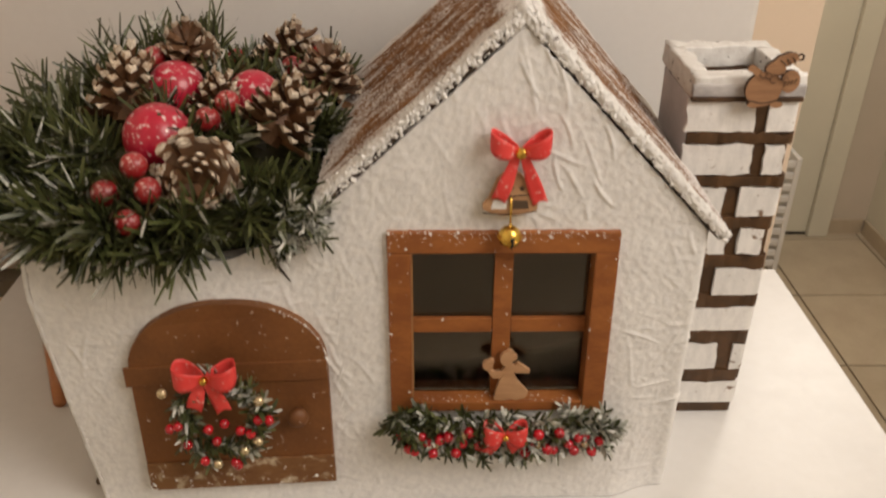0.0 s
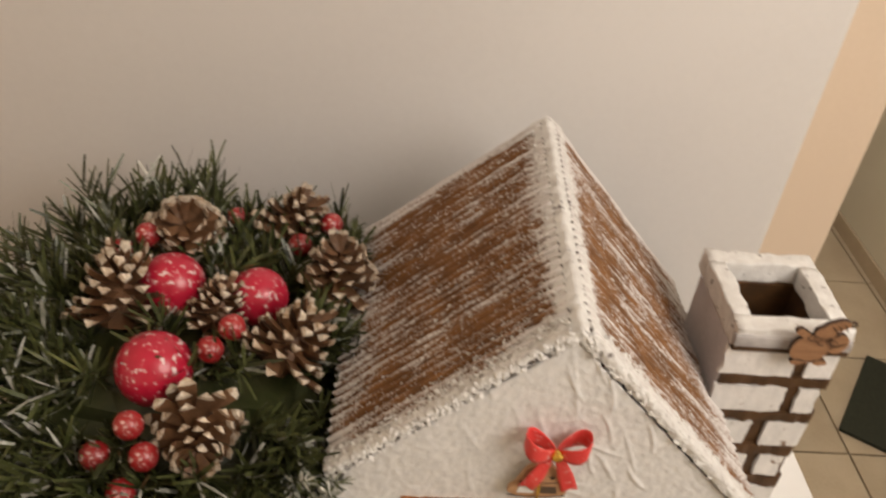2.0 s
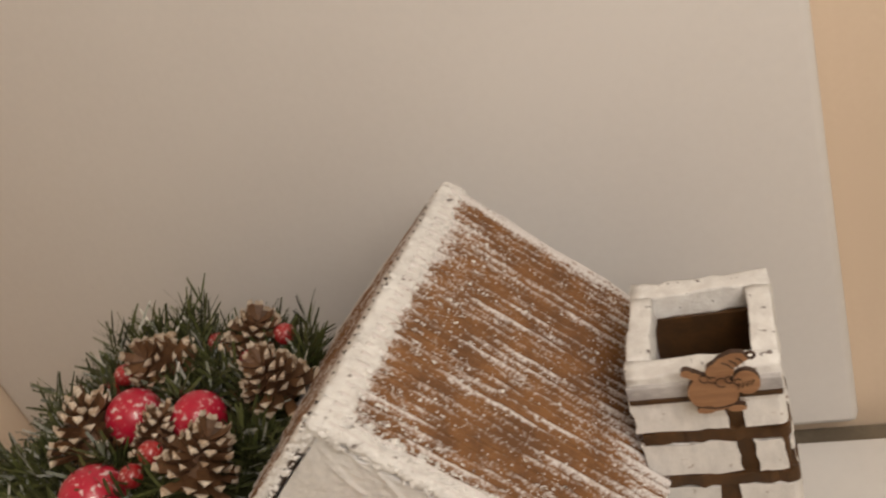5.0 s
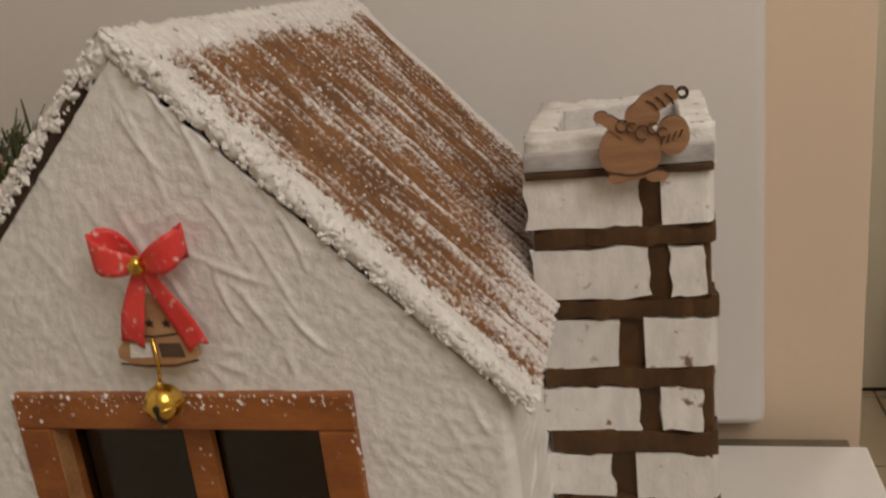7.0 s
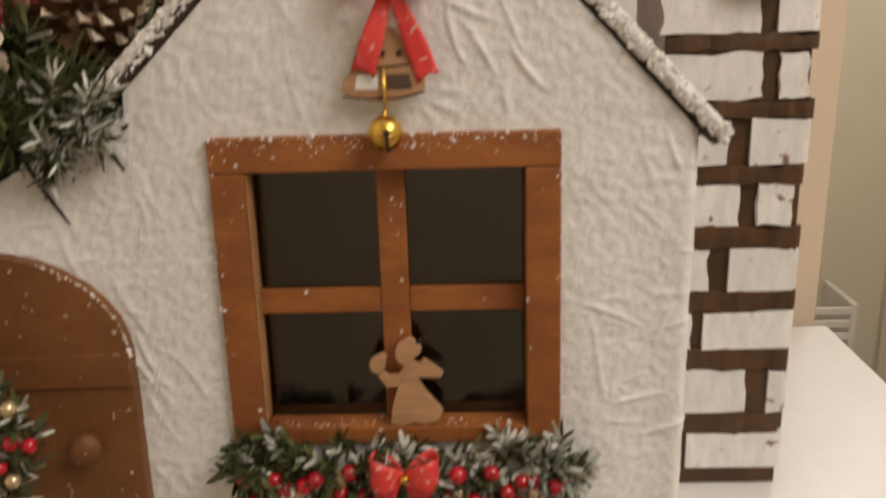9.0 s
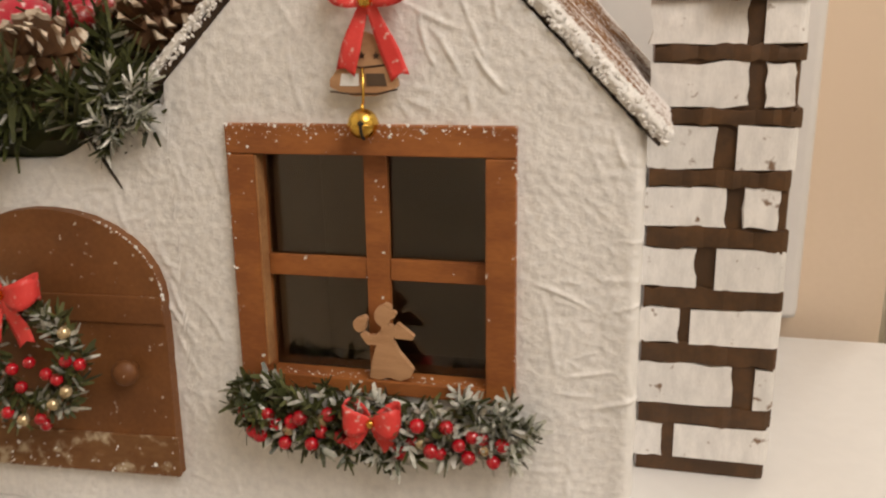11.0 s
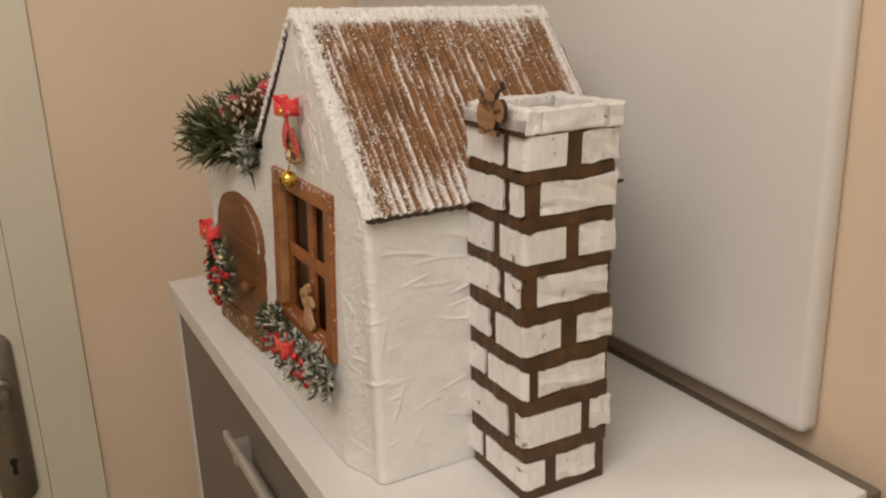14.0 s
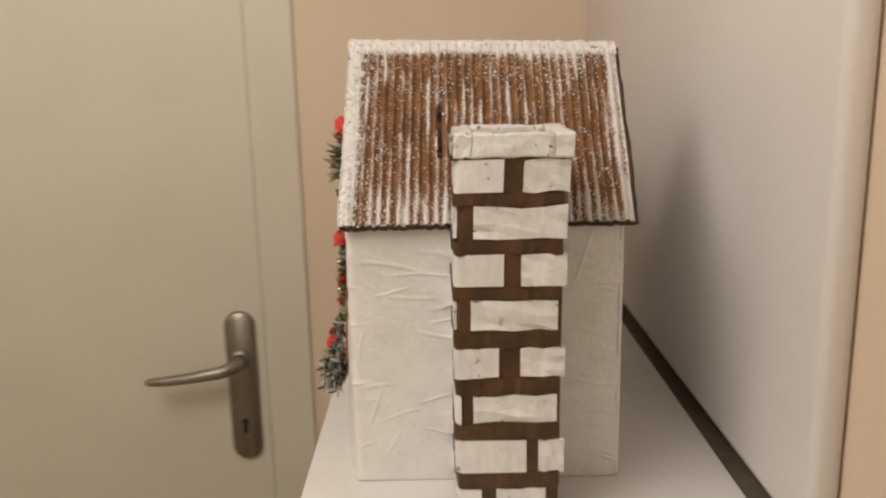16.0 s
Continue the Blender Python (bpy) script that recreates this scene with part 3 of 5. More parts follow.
def snow_sheet(name, n, m, base, edge_a, edge_b, parent, seed, lump=0.0011):
    """A crumbly layer of snow paint. base(u, v) gives a point and its normal; its two long edges are ragged."""
    def at(u, v):
        ra = edge_a * fbm((u * 26, seed, 0), 1.7, 4)
        rb = edge_b * fbm((u * 26, seed + 9, 0), 1.7, 4)
        w = v + (1 - v) * ra * 0.5 - v * rb * 0.5
        p, nr = base(u, min(max(w, 0.0), 1.0))
        p, nr = Vector(p), Vector(nr)
        body = min(1.0, 5 * v, 5 * (1 - v))
        q = p + Vector((seed, 0, 0))
        return p + nr * (body * lump * (0.75 + 0.8 * fbm(q, 260, 3) + 0.7 * fbm(q, 620, 2)) - (1 - body) * 0.0012)

    bm = grid_mesh(n, m, at)
    ob = part(name, bm, M_SNOW, None, "crumbly white snow paint", True)
    me = ob.data
    total = sum(p.normal.dot(Vector(base(0.5, 0.5)[1])) for p in me.polygons)
    if total < 0:
        me.flip_normals()
    return sit(ob, parent)


slopes = []
for e, sgn in ((EAVE_L, -1), (EAVE_R, 1)):
    ob, top, down, out = roof_sheet("roof", e, "brown corrugated card slope, brushed with snow")
    slopes.append((top, down, out, sgn))


def edge_base(top, down, out, back, low):
    """Over the front edge of a slope: from the top face round to the front face."""
    run = [(back, 0.0066, out), (back * 0.45, 0.0068, out), (0.0008, 0.0066, (out + Vector((0, -0.6, 0))).normalized()), (-0.0010, 0.0052, Vector((0, -1, 0))), (-0.0010, low, Vector((0, -1, 0)))]

    def base(u, v):
        k = v * (len(run) - 1)
        i = min(int(k), len(run) - 2)
        f = k - i
        y = run[i][0] * (1 - f) + run[i + 1][0] * f
        h = run[i][1] * (1 - f) + run[i + 1][1] * f
        nr = run[i][2].lerp(run[i + 1][2], f).normalized()
        return top + down * u + Vector((0, ROOF_Y0 + y, 0)) + out * h, nr
    return base


for top, down, out, sgn in slopes:
    snow_sheet("snow_edge", 170, 12, edge_base(top, down, out, 0.0095 if sgn > 0 else 0.008, 0.0005 if sgn > 0 else 0.0030), 0.55, 0.30, house, 4.0 + sgn)


def ridge_base(u, v):
    """Over the ridge, from the left slope to the right one."""
    y = ROOF_Y0 - 0.0015 + u * (ROOF_Y1 + 0.001 - ROOF_Y0 + 0.0015)
    (t0, d0, o0, _), (t1, d1, o1, _) = slopes
    a = (v - 0.40) * 0.017
    k = min(1.0, abs(a) / 0.006)
    dn, o = (d0, o0) if a < 0 else (d1, o1)
    nr = (Vector((0, 0, 1)) * (1 - k) + o * k).normalized()
    return t0 + dn.normalized() * abs(a) + o * 0.0066 + Vector((0, y, 0)) + Vector((0, 0, 0.0024 * (1 - k) ** 2)) + Vector((-o.x * 0.0066 * (1 - k), 0, 0)), nr


snow_sheet("ridge_snow", 170, 16, ridge_base, 0.5, 0.5, house, 21.0, 0.0013)


def apex_base(u, v):
    """The front point of the gable, between the two edge beads."""
    x = RIDGE[0] + (u - 0.5) * 0.020
    z = RIDGE[1] + 0.0085 - abs(u - 0.5) * 0.019 - v * 0.0105
    return Vector((x, ROOF_Y0 - 0.0012, z)), Vector((0, -1, 0))


snow_sheet("ridge_snow", 30, 14, apex_base, 0.1, 0.5, house, 33.0, 0.0014)

# ---- window ----
wx0, wx1, wz0, wz1 = WIN
win = sit(part("window", box_mesh((wx0, FY - 0.0035, wz1 - 0.0135), (wx1, FY + 0.012, wz1), 0.0008), M_WOOD, None, "reddish brown wooden window with four panes and snow flecks"), house)


def under(ob, parent, top):
    """A sub-part of a part of the thing `top`."""
    ob.parent = parent
    return ob


for lo, hi in (((wx0, FY - 0.0035, wz0), (wx0 + 0.0135, FY + 0.012, wz1 - 0.0138)), ((wx1 - 0.0135, FY - 0.0035, wz0), (wx1, FY + 0.012, wz1 - 0.0138)),
               ((wx0 + 0.0138, FY - 0.003, wz0), (wx1 - 0.0138, FY + 0.009, wz0 + 0.0070))):
    under(part("window_frame", box_mesh(lo, hi, 0.0008), M_WOOD), win, house)
cxm, czm = 0.0405, 1.3545
under(part("mullion", box_mesh((cxm - 0.0056, FY + 0.005, wz0 + 0.0073), (cxm + 0.0056, FY + 0.0085, wz1 - 0.0137), 0.0005), M_WOOD), win, house)
for lo, hi in ((wx0 + 0.0138, cxm - 0.0058), (cxm + 0.0058, wx1 - 0.0138)):
    under(part("glazing_bar", box_mesh((lo, FY + 0.0055, czm - 0.005), (hi, FY + 0.0085, czm + 0.005), 0.0005), M_WOOD), win, house)
    for z0, z1 in ((wz0 + 0.0073, czm - 0.0052), (czm + 0.0052, wz1 - 0.0137)):
        under(part("pane", box_mesh((lo + 0.0002, FY + 0.0090, z0), (hi - 0.0002, FY + 0.0096, z1)), M_PANE, None, "clear reflecting pane"), win, house)
under(part("raw_edge", box_mesh((wx0 + 0.0136, FY - 0.0028, wz0 + 0.0105), (wx0 + 0.0146, FY + 0.0045, wz1 - 0.0142), 0.0003), M_RAW, None, "worn raw wood edge"), win, house)

# ---- door of the house ----
dx0, dx1, dz0, dzs = -0.184, -0.066, 1.243, 1.336


def arch(x0, x1, z0, zs, rise, n=18):
    cx, rx = (x0 + x1) / 2, (x1 - x0) / 2
    return [(x0, z0), (x1, z0)] + [(cx + rx * math.cos(a), zs + rise * math.sin(a)) for a in np.linspace(0, math.pi, n)]


bm = bmesh.new()
plate(bm, arch(dx0, dx1, dz0, dzs, 0.046), FY - 0.006, FY + 0.0005)
hdoor = sit(part("door", bm, M_DOOR, None, "arched dark brown front door with snow flecks"), house)
bm = bmesh.new()
box(bm, (dx0 - 0.003, FY - 0.0074, dzs - 0.011), (dx1, FY - 0.0058, dzs + 0.003), 0.0006)
under(part("hinge_band", bm, M_DOOR), hdoor, house)
under(part("foot_board", box_mesh((dx0, FY - 0.0074, dz0), (dx1 + 0.001, FY - 0.0058, dz0 + 0.022), 0.0008), M_FOOT, None, "scuffed board flecked with snow"), hdoor, house)
bm = bmesh.new()
tube(bm, [(-0.085, FY - 0.006, 1.302), (-0.085, FY - 0.010, 1.302)], 0.003, 10)
ball(bm, (-0.085, FY - 0.0135, 1.302), 0.0066, u=16, v=10, squash=(1, 0.7, 1))
under(part("knob", bm, M_DOOR, None, "round brown knob", True), hdoor, house)

# ---- chimney ----
KX0, KX1, KY0, KY1, KZ = 0.1610, 0.2285, 0.0362, 0.1030, 1.4720
w = 0.008
shaft = [(KX0, KY0), (KX1 - 0.004, KY0), (KX1 - 0.001, KY0 + 0.001), (KX1, KY0 + 0.004), (KX1, KY1), (KX0, KY1), (KX0, KY1 - w), (KX1 - w, KY1 - w), (KX1 - w, KY0 + w), (KX0, KY0 + w)]
bm = bmesh.new()
lo, hi = ([bm.verts.new((x, y, z)) for x, y in shaft] for z in (BASE, KZ))
for a in range(len(shaft)):
    b = (a + 1) % len(shaft)
    bm.faces.new((lo[a], lo[b], hi[b], hi[a]))
bm.faces.new(lo[::-1])
bm.faces.new(hi)
chim = part("chimney", bm, M_MORTAR, None, "white painted card bricks with dark brown joints")
sit(chim, house)
under(part("side", box_mesh((KX0 - 0.0008, KY0 + 0.0005, BASE + 0.002), (KX0 + 0.007, KY1 - 0.0005, KZ - 0.001), 0.0006), M_CHSIDE, None, "bare greyish white card side"), chim, house)
under(part("lining", box_mesh((KX0 + 0.009, KY0 + 0.009, KZ - 0.09), (KX1 - 0.009, KY1 - 0.009, KZ - 0.07)), M_CARD, None, "dark inside of the chimney"), chim, house)
cap_y, ZC = KY0 - 0.0025, KZ + 0.0145
for lo, hi in (((KX0 - 0.001, cap_y, KZ), (KX1 + 0.002, cap_y + 0.0115, ZC)), ((KX0 - 0.001, KY1 - 0.0065, KZ), (KX1 + 0.002, KY1 + 0.0050, ZC)),
               ((KX0 - 0.001, cap_y + 0.0117, KZ), (KX0 + 0.0105, KY1 - 0.0067, ZC)), ((KX1 - 0.0095, cap_y + 0.0117, KZ), (KX1 + 0.002, KY1 - 0.0067, ZC))):
    bm = bmesh.new()
    box(bm, lo, hi)
    bmesh.ops.subdivide_edges(bm, edges=bm.edges, cuts=9, use_grid_fill=True)
    for v in bm.verts:
        v.co += Vector((fbm(v.co, 90, 3), fbm(v.co + Vector((3, 0, 0)), 90, 3), 1.3 * fbm(v.co + Vector((0, 7, 0)), 110, 3))) * 0.0011
    under(part("cap_strip", bm, M_SNOW, None, "rough white rim", True), chim, house)
under(part("grey_strip", box_mesh((KX0 - 0.0015, cap_y - 0.0022, KZ + 0.0022), (KX1 + 0.0015, cap_y + 0.003, KZ + 0.0095), 0.001), M_GREYPAINT, None, "grey brushed rim front"), chim, house)
under(part("rim_line", box_mesh((KX0 - 0.0012, cap_y - 0.0018, KZ - 0.0012), (KX1 + 0.0012, cap_y + 0.003, KZ + 0.002), 0.0008), M_MORTAR, None, "dark painted line"), chim, house)


def ragged_brick(lo, hi):
    bm = bmesh.new()
    box(bm, lo, hi)
    bmesh.ops.subdivide_edges(bm, edges=bm.edges, cuts=3, use_grid_fill=True)
    for v in bm.verts:
        v.co += Vector((fbm(v.co, 150, 3), 0.15 * fbm(v.co + Vector((2, 5, 0)), 150, 3), fbm(v.co + Vector((4, 0, 9)), 150, 3))) * 0.0017
    under(part("brick", bm, M_BRICK), chim, house)


def brick_front(x0, x1, z0, z1):
    ragged_brick((x0, KY0 - 0.0012, z0), (x1, KY0 + 0.001, z1))


def brick_side(y0, y1, z0, z1):
    ragged_brick((KX1 - 0.001, y0, z0), (KX1 + 0.0012, y1, z1))


def joint(z0, z1):
    """A thick ragged line of brown paint round the front and the right side."""
    t, r = 0.0016, 0.005
    run = [(KX0, KY0 - t), (KX0 + 0.02, KY0 - t), (KX0 + 0.04, KY0 - t)] + [(KX1 + t - r + r * math.sin(a), KY0 - t + r - r * math.cos(a)) for a in np.linspace(0, math.pi / 2, 6)] + [(KX1 + t, KY0 + 0.03), (KX1 + t, KY0 + 0.05), (KX1 + t, KY1 + 0.001)]
    fine = []
    for (xa, ya), (xb, yb) in zip(run, run[1:]):
        n = max(1, round(math.hypot(xb - xa, yb - ya) / 0.004))
        fine += [(xa + (xb - xa) * i / n, ya + (yb - ya) * i / n) for i in range(n)]
    run = fine + [run[-1]]
    back = [(min(max(x, KX0), KX1 - 0.002), max(y, KY0 + 0.002)) for x, y in run]
    bm = bmesh.new()
    rings = []
    for (x, y), (bx, by) in zip(run, back):
        k, kk = 0.0022 * fbm((x, y, z0), 110, 4), 0.0022 * fbm((x, y, z1 + 3), 110, 4)
        swell = 0.9 + 0.5 * fbm((x, y, z0 + 7), 130, 3)
        x, y = bx + (x - bx) * swell, by + (y - by) * swell
        mid = Vector((x - bx, y - by, 0)) * 0.03
        rings.append([bm.verts.new((bx, by, z0 - k)), bm.verts.new((x, y, z0 - k)), bm.verts.new((x + mid.x, y + mid.y, (z0 + z1) / 2)), bm.verts.new((x, y, z1 + kk)), bm.verts.new((bx, by, z1 + kk))])
    for q0, q1 in zip(rings, rings[1:]):
        for a in range(4):
            bm.faces.new((q0[a], q1[a], q1[a + 1], q0[a + 1]))
    bm.faces.new(rings[0])
    bm.faces.new(rings[-1][::-1])
    bmesh.ops.recalc_face_normals(bm, faces=bm.faces)
    under(part("joint", bm, M_MORTAR), chim, house)


def brick_corner(x0, y1, z0, z1):
    """A brick painted round the front corner: an L in plan with a rounded nose."""
    t, r = 0.0014, 0.0045
    outer = [(x0, KY0 - t)] + [(KX1 + t - r + r * math.sin(a), KY0 - t + r - r * math.cos(a)) for a in np.linspace(0, math.pi / 2, 5)] + [(KX1 + t, y1)]
    inner = [(KX1 - 0.001, y1), (KX1 - 0.001, KY0 + 0.001), (x0, KY0 + 0.001)]
    ring = outer + inner
    bm = bmesh.new()
    lo = [bm.verts.new((x, y, z0 + 0.0015 * fbm((x, y, z0), 160, 2))) for x, y in ring]
    hi = [bm.verts.new((x, y, z1 + 0.0015 * fbm((x, y, z1), 160, 2))) for x, y in ring]
    n = len(ring)
    for i in range(n):
        bm.faces.new((lo[i], lo[(i + 1) % n], hi[(i + 1) % n], hi[i]))
    bm.faces.new(lo[::-1])
    bm.faces.new(hi)
    under(part("brick", bm, M_BRICK), chim, house)


# rows from the top: z range, front bricks, corner brick (front start, side end), side bricks
ROWS = [
    ((1.4505, 1.4705), [(0.159, 0.2029)], (0.2104, 0.0655), [(0.078, 0.107)]),
    ((1.4205, 1.4415), [(0.159, 0.205), (0.213, 0.2259)], None, [(0.0475, 0.1065)]),
    ((1.3900, 1.4110), [(0.159, 0.1916)], (0.2018, 0.067), [(0.078, 0.107)]),
    ((1.3605, 1.3805), [(0.159, 0.1981), (0.2072, 0.2237)], None, [(0.046, 0.102)]),
    ((1.3285, 1.3485), [(0.159, 0.1857)], (0.1959, 0.064), [(0.078, 0.107)]),
    ((1.2970, 1.3160), [(0.159, 0.1793)], (0.1852, 0.0362), [(0.047, 0.102)]),
    ((1.2615, 1.2845), [(0.159, 0.2082)], (0.2195, 0.082), [(0.09, 0.107)]),
    ((1.2290, 1.2490), [(0.159, 0.174)], (0.1804, 0.052), [(0.062, 0.095)]),
]
for above, below in zip(ROWS, ROWS[1:]):
    joint(below[0][1] + 0.0008, above[0][0] - 0.0008)
for (z0, z1), fronts, corner, sides in ROWS:
    for x0, x1 in fronts:
        brick_front(x0, x1, z0, z1)
    if corner:
        brick_corner(corner[0], max(corner[1], KY0 + 0.0015), z0, z1)
    for y0, y1 in sides:
        brick_side(y0, y1, z0, z1)

# the chimney leans: its head is bent back
for ob in (chim, *chim.children):
    for v in ob.data.vertices:
        v.co.y += 0.00008 * math.exp((v.co.z - 1.31) / 0.045)


def flecks(name, parent, n, place, size, seed, label="loose white snow flecks"):
    """Small crumbs of snow paint scattered over a surface; place(r) gives a point and its normal."""
    r = random.Random(seed)
    verts, faces = [], []
    for _ in range(n):
        p, nr = place(r)
        nr = Vector(nr)
        a = nr.orthogonal().normalized()
        b = nr.cross(a)
        k = size * min(2.2, 0.75 * math.exp(r.gauss(0, 0.45)))
        turn = r.uniform(0, math.tau)
        m0 = len(verts)
        for i in range(5):
            w = turn + i * math.tau / 5
            verts.append(Vector(p) + (a * math.cos(w) + b * math.sin(w)) * k * r.uniform(0.6, 1.4) - nr * 0.0002)
        verts.append(Vector(p) + nr * k * r.uniform(0.5, 1.0))
        faces += [(m0 + i, m0 + (i + 1) % 5, m0 + 5) for i in range(5)]
    me = bpy.data.meshes.new(name)
    me.from_pydata(verts, [], faces)
    me.materials.append(M_SNOW)
    return tagged(sit(new(name, me), parent), label, kind="stuff")


def on_slope(e):
    top = Vector((RIDGE[0], 0, RIDGE[1]))
    down = Vector((e[0], 0, e[1])) - top
    out = Vector((-down.z, 0, down.x)).normalized()
    out = out if out.z > 0 else -out

    def place(r):
        k = r.random()
        v, y = r.random(), r.uniform(ROOF_Y0, ROOF_Y1)
        if k < 0.40:
            v = min(1, abs(r.gauss(0, 0.14)))
        elif k < 0.62:
            y = ROOF_Y0 + min(0.2, abs(r.gauss(0, 0.016)))
        elif k < 0.72:
            v = 1 - min(1, abs(r.gauss(0, 0.10)))
        return top + down * v + Vector((0, y, 0)) + out * 0.0060, out
    return place


for e, seed in ((EAVE_L, 3), (EAVE_R, 4)):
    flecks("snow_crumb_layer", house, 5200, on_slope(e), 0.0006, seed)


def on_front(r):
    """Snow caught on the window's top rail, its sill and the door's arch and foot."""
    k = r.random()
    if k < 0.45:
        return (r.uniform(wx0, wx1), FY - 0.0034, wz1 - abs(r.gauss(0, 0.0032))), (0, -1, 0)
    if k < 0.60:
        return (r.choice((wx0, wx1)) + r.gauss(0, 0.001), FY - 0.0034, r.uniform(wz0, wz1)), (0, -1, 0)
    if k < 0.78:
        return (r.uniform(wx0 + 0.014, wx1 - 0.014), FY + r.uniform(-0.002, 0.004), wz0 + 0.0070), (0, 0, 1)
    if k < 0.90:
        return (r.uniform(dx0, dx1), FY - 0.0085, dz0 + abs(r.gauss(0, 0.010))), (0, -1, 0)
    a = r.uniform(0.0, 1.1)
    return ((dx0 + dx1) / 2 + (dx1 - dx0) / 2 * math.cos(a), FY - 0.006, dzs + 0.046 * math.sin(a)), (0, -1, 0)


flecks("snow_crumb_layer", house, 560, on_front, 0.0006, 9)


def on_edges(r):
    top, down, out, sgn = r.choice(slopes)
    u = r.random()
    if r.random() < 0.45:
        return top + down * u + out * r.uniform(0.001, 0.007) + Vector((0, ROOF_Y0 - 0.0012, 0)), (Vector((0, -1, 0)) + out * r.uniform(-0.4, 0.5)).normalized()
    return top + down * u + out * 0.0072 + Vector((0, ROOF_Y0 + r.uniform(0, 0.012), 0)), (out + Vector((r.uniform(-0.4, 0.4), r.uniform(-0.6, 0.2), 0))).normalized()


flecks("snow_crumb_layer", house, 2400, on_edges, 0.0010, 17)
flecks("snow_crumb_layer", house, 1100, lambda r: ridge_base(r.random(), r.random()), 0.0010, 18)

# the roof sits a little askew: the ridge drifts to the right and sinks towards the back, where it overhangs
for ob in house.children:
    if ob.name.split(".")[0] in ("roof", "snow_edge", "ridge_snow", "snow_crumb_layer"):
        for v in ob.data.vertices:
            if ob.name.startswith("snow_crumb_layer") and v.co.y < FY + 0.012 and v.co.z < gable(v.co.x) - 0.004:
                continue
            k = (v.co.y - ROOF_Y0) / (ROOF_Y1 - ROOF_Y0)
            h = max(0.0, min(1.0, (v.co.z - 1.415) / 0.13))
            v.co.x += 0.0100 * k * h
            v.co.z -= 0.0055 * k * h
            v.co.y += 0.003 * h * (1 - k) + k * (0.005 * h - 0.004)

# ---- greenery builders ----
class Greens:
    """Collects flat tinsel needles into one mesh with two materials."""

    def __init__(self, seed):
        self.v, self.f, self.m, self.r = [], [], [], random.Random(seed)

    def needle(self, p, d, length, width, mat=0, curl=0.25):
        d = d.normalized()
        side = d.cross(Vector((self.r.uniform(-1, 1), self.r.uniform(-1, 1), self.r.uniform(-1, 1)))).normalized() * width / 2
        bend = d.cross(side).normalized() * length * curl * self.r.uniform(-0.6, 0.6)
        n = len(self.v)
        for t, w in ((0, 0.8), (0.55, 1.0), (1.0, 0.55)):
            q = p + d * length * t + bend * t * t
            self.v += [q - side * w, q + side * w]
        self.f += [(n, n + 1, n + 3, n + 2), (n + 2, n + 3, n + 5, n + 4)]
        self.m += [mat, mat]

    def sprig(self, p, d, length, count, needle, width, frost=0.08, spread=0.85, curl=0.25):
        d = d.normalized()
        a = d.orthogonal().normalized()
        b = d.cross(a)
        for i in range(count):
            t = (i + self.r.random()) / count
            ang = i * 2.4 + self.r.uniform(-0.4, 0.4)
            out = (a * math.cos(ang) + b * math.sin(ang)) * spread * (1.1 - 0.5 * t) + d * self.r.uniform(0.5, 0.95)
            self.needle(p + d * length * t, out, needle * self.r.uniform(0.7, 1.15), width * self.r.uniform(0.7, 1.2), 1 if self.r.random() < frost else 0, curl)

    def build(self, name, parent, label, mats):
        me = bpy.data.meshes.new(name)
        me.from_pydata(self.v, [], self.f)
        for m in mats:
            me.materials.append(m)
        me.polygons.foreach_set("material_index", self.m)
        ob = tagged(sit(new(name, me), parent), label, kind="stuff")
        return ob


def cone_mesh(seed, radius, height):
    """A pine cone that stands on its base: overlapping pointed scales on a spiral, frosted at the rims."""
    r = random.Random(seed)
    bm = bmesh.new()
    tube(bm, [(0, 0, -0.1 * height), (0, 0, 0.3 * height), (0, 0, 0.75 * height)], [radius * 0.35, radius * 0.4, radius * 0.12], 8)
    n = 54
    for k in range(n):
        t = k / (n - 1)
        ang = k * 2.39996 + r.uniform(-0.15, 0.15)
        reach = radius * (1.0 - 0.62 * t ** 1.2) * r.uniform(0.9, 1.1)
        z0 = height * (0.02 + 0.92 * t)
        up = -0.05 + 1.05 * t + r.uniform(-0.15, 0.18)
        out = Vector((math.cos(ang), math.sin(ang), 0))
        side = Vector((-math.sin(ang), math.cos(ang), 0))
        w = radius * (0.195 - 0.07 * t) * r.uniform(0.85, 1.15)
        path = [(0.18, 0.0, 0.42), (0.62, 0.40, 0.80), (0.95, 0.90, 1.0), (1.05, 1.30, 0.70)]
        rings = []
        for x, lift, wide in path:
            c = out * reach * x + Vector((0, 0, z0 + lift * up * radius * 0.33))
            th = Vector((0, 0, radius * 0.055)) - out * radius * 0.03
            cup = Vector((0, 0, radius * 0.07))
            rings.append([bm.verts.new(c - side * w * wide + cup), bm.verts.new(c + th), bm.verts.new(c + side * w * wide + cup), bm.verts.new(c - th)])
        for i, (q0, q1) in enumerate(zip(rings, rings[1:])):
            for a in range(4):
                f = bm.faces.new((q0[a], q0[(a + 1) % 4], q1[(a + 1) % 4], q1[a]))
                f.material_index = 1 if i == 2 and r.random() < 0.9 else 0
        bm.faces.new(rings[-1]).material_index = 1
    bmesh.ops.recalc_face_normals(bm, faces=bm.faces)
    return mesh_of("pine_cone", bm, M_CONE, M_CONETIP, smooth=False)


def sphere_mesh(name, r, mat, u=20, v=12):
    bm = bmesh.new()
    ball(bm, (0, 0, 0), r, u=u, v=v)
    return mesh_of(name, bm, mat)


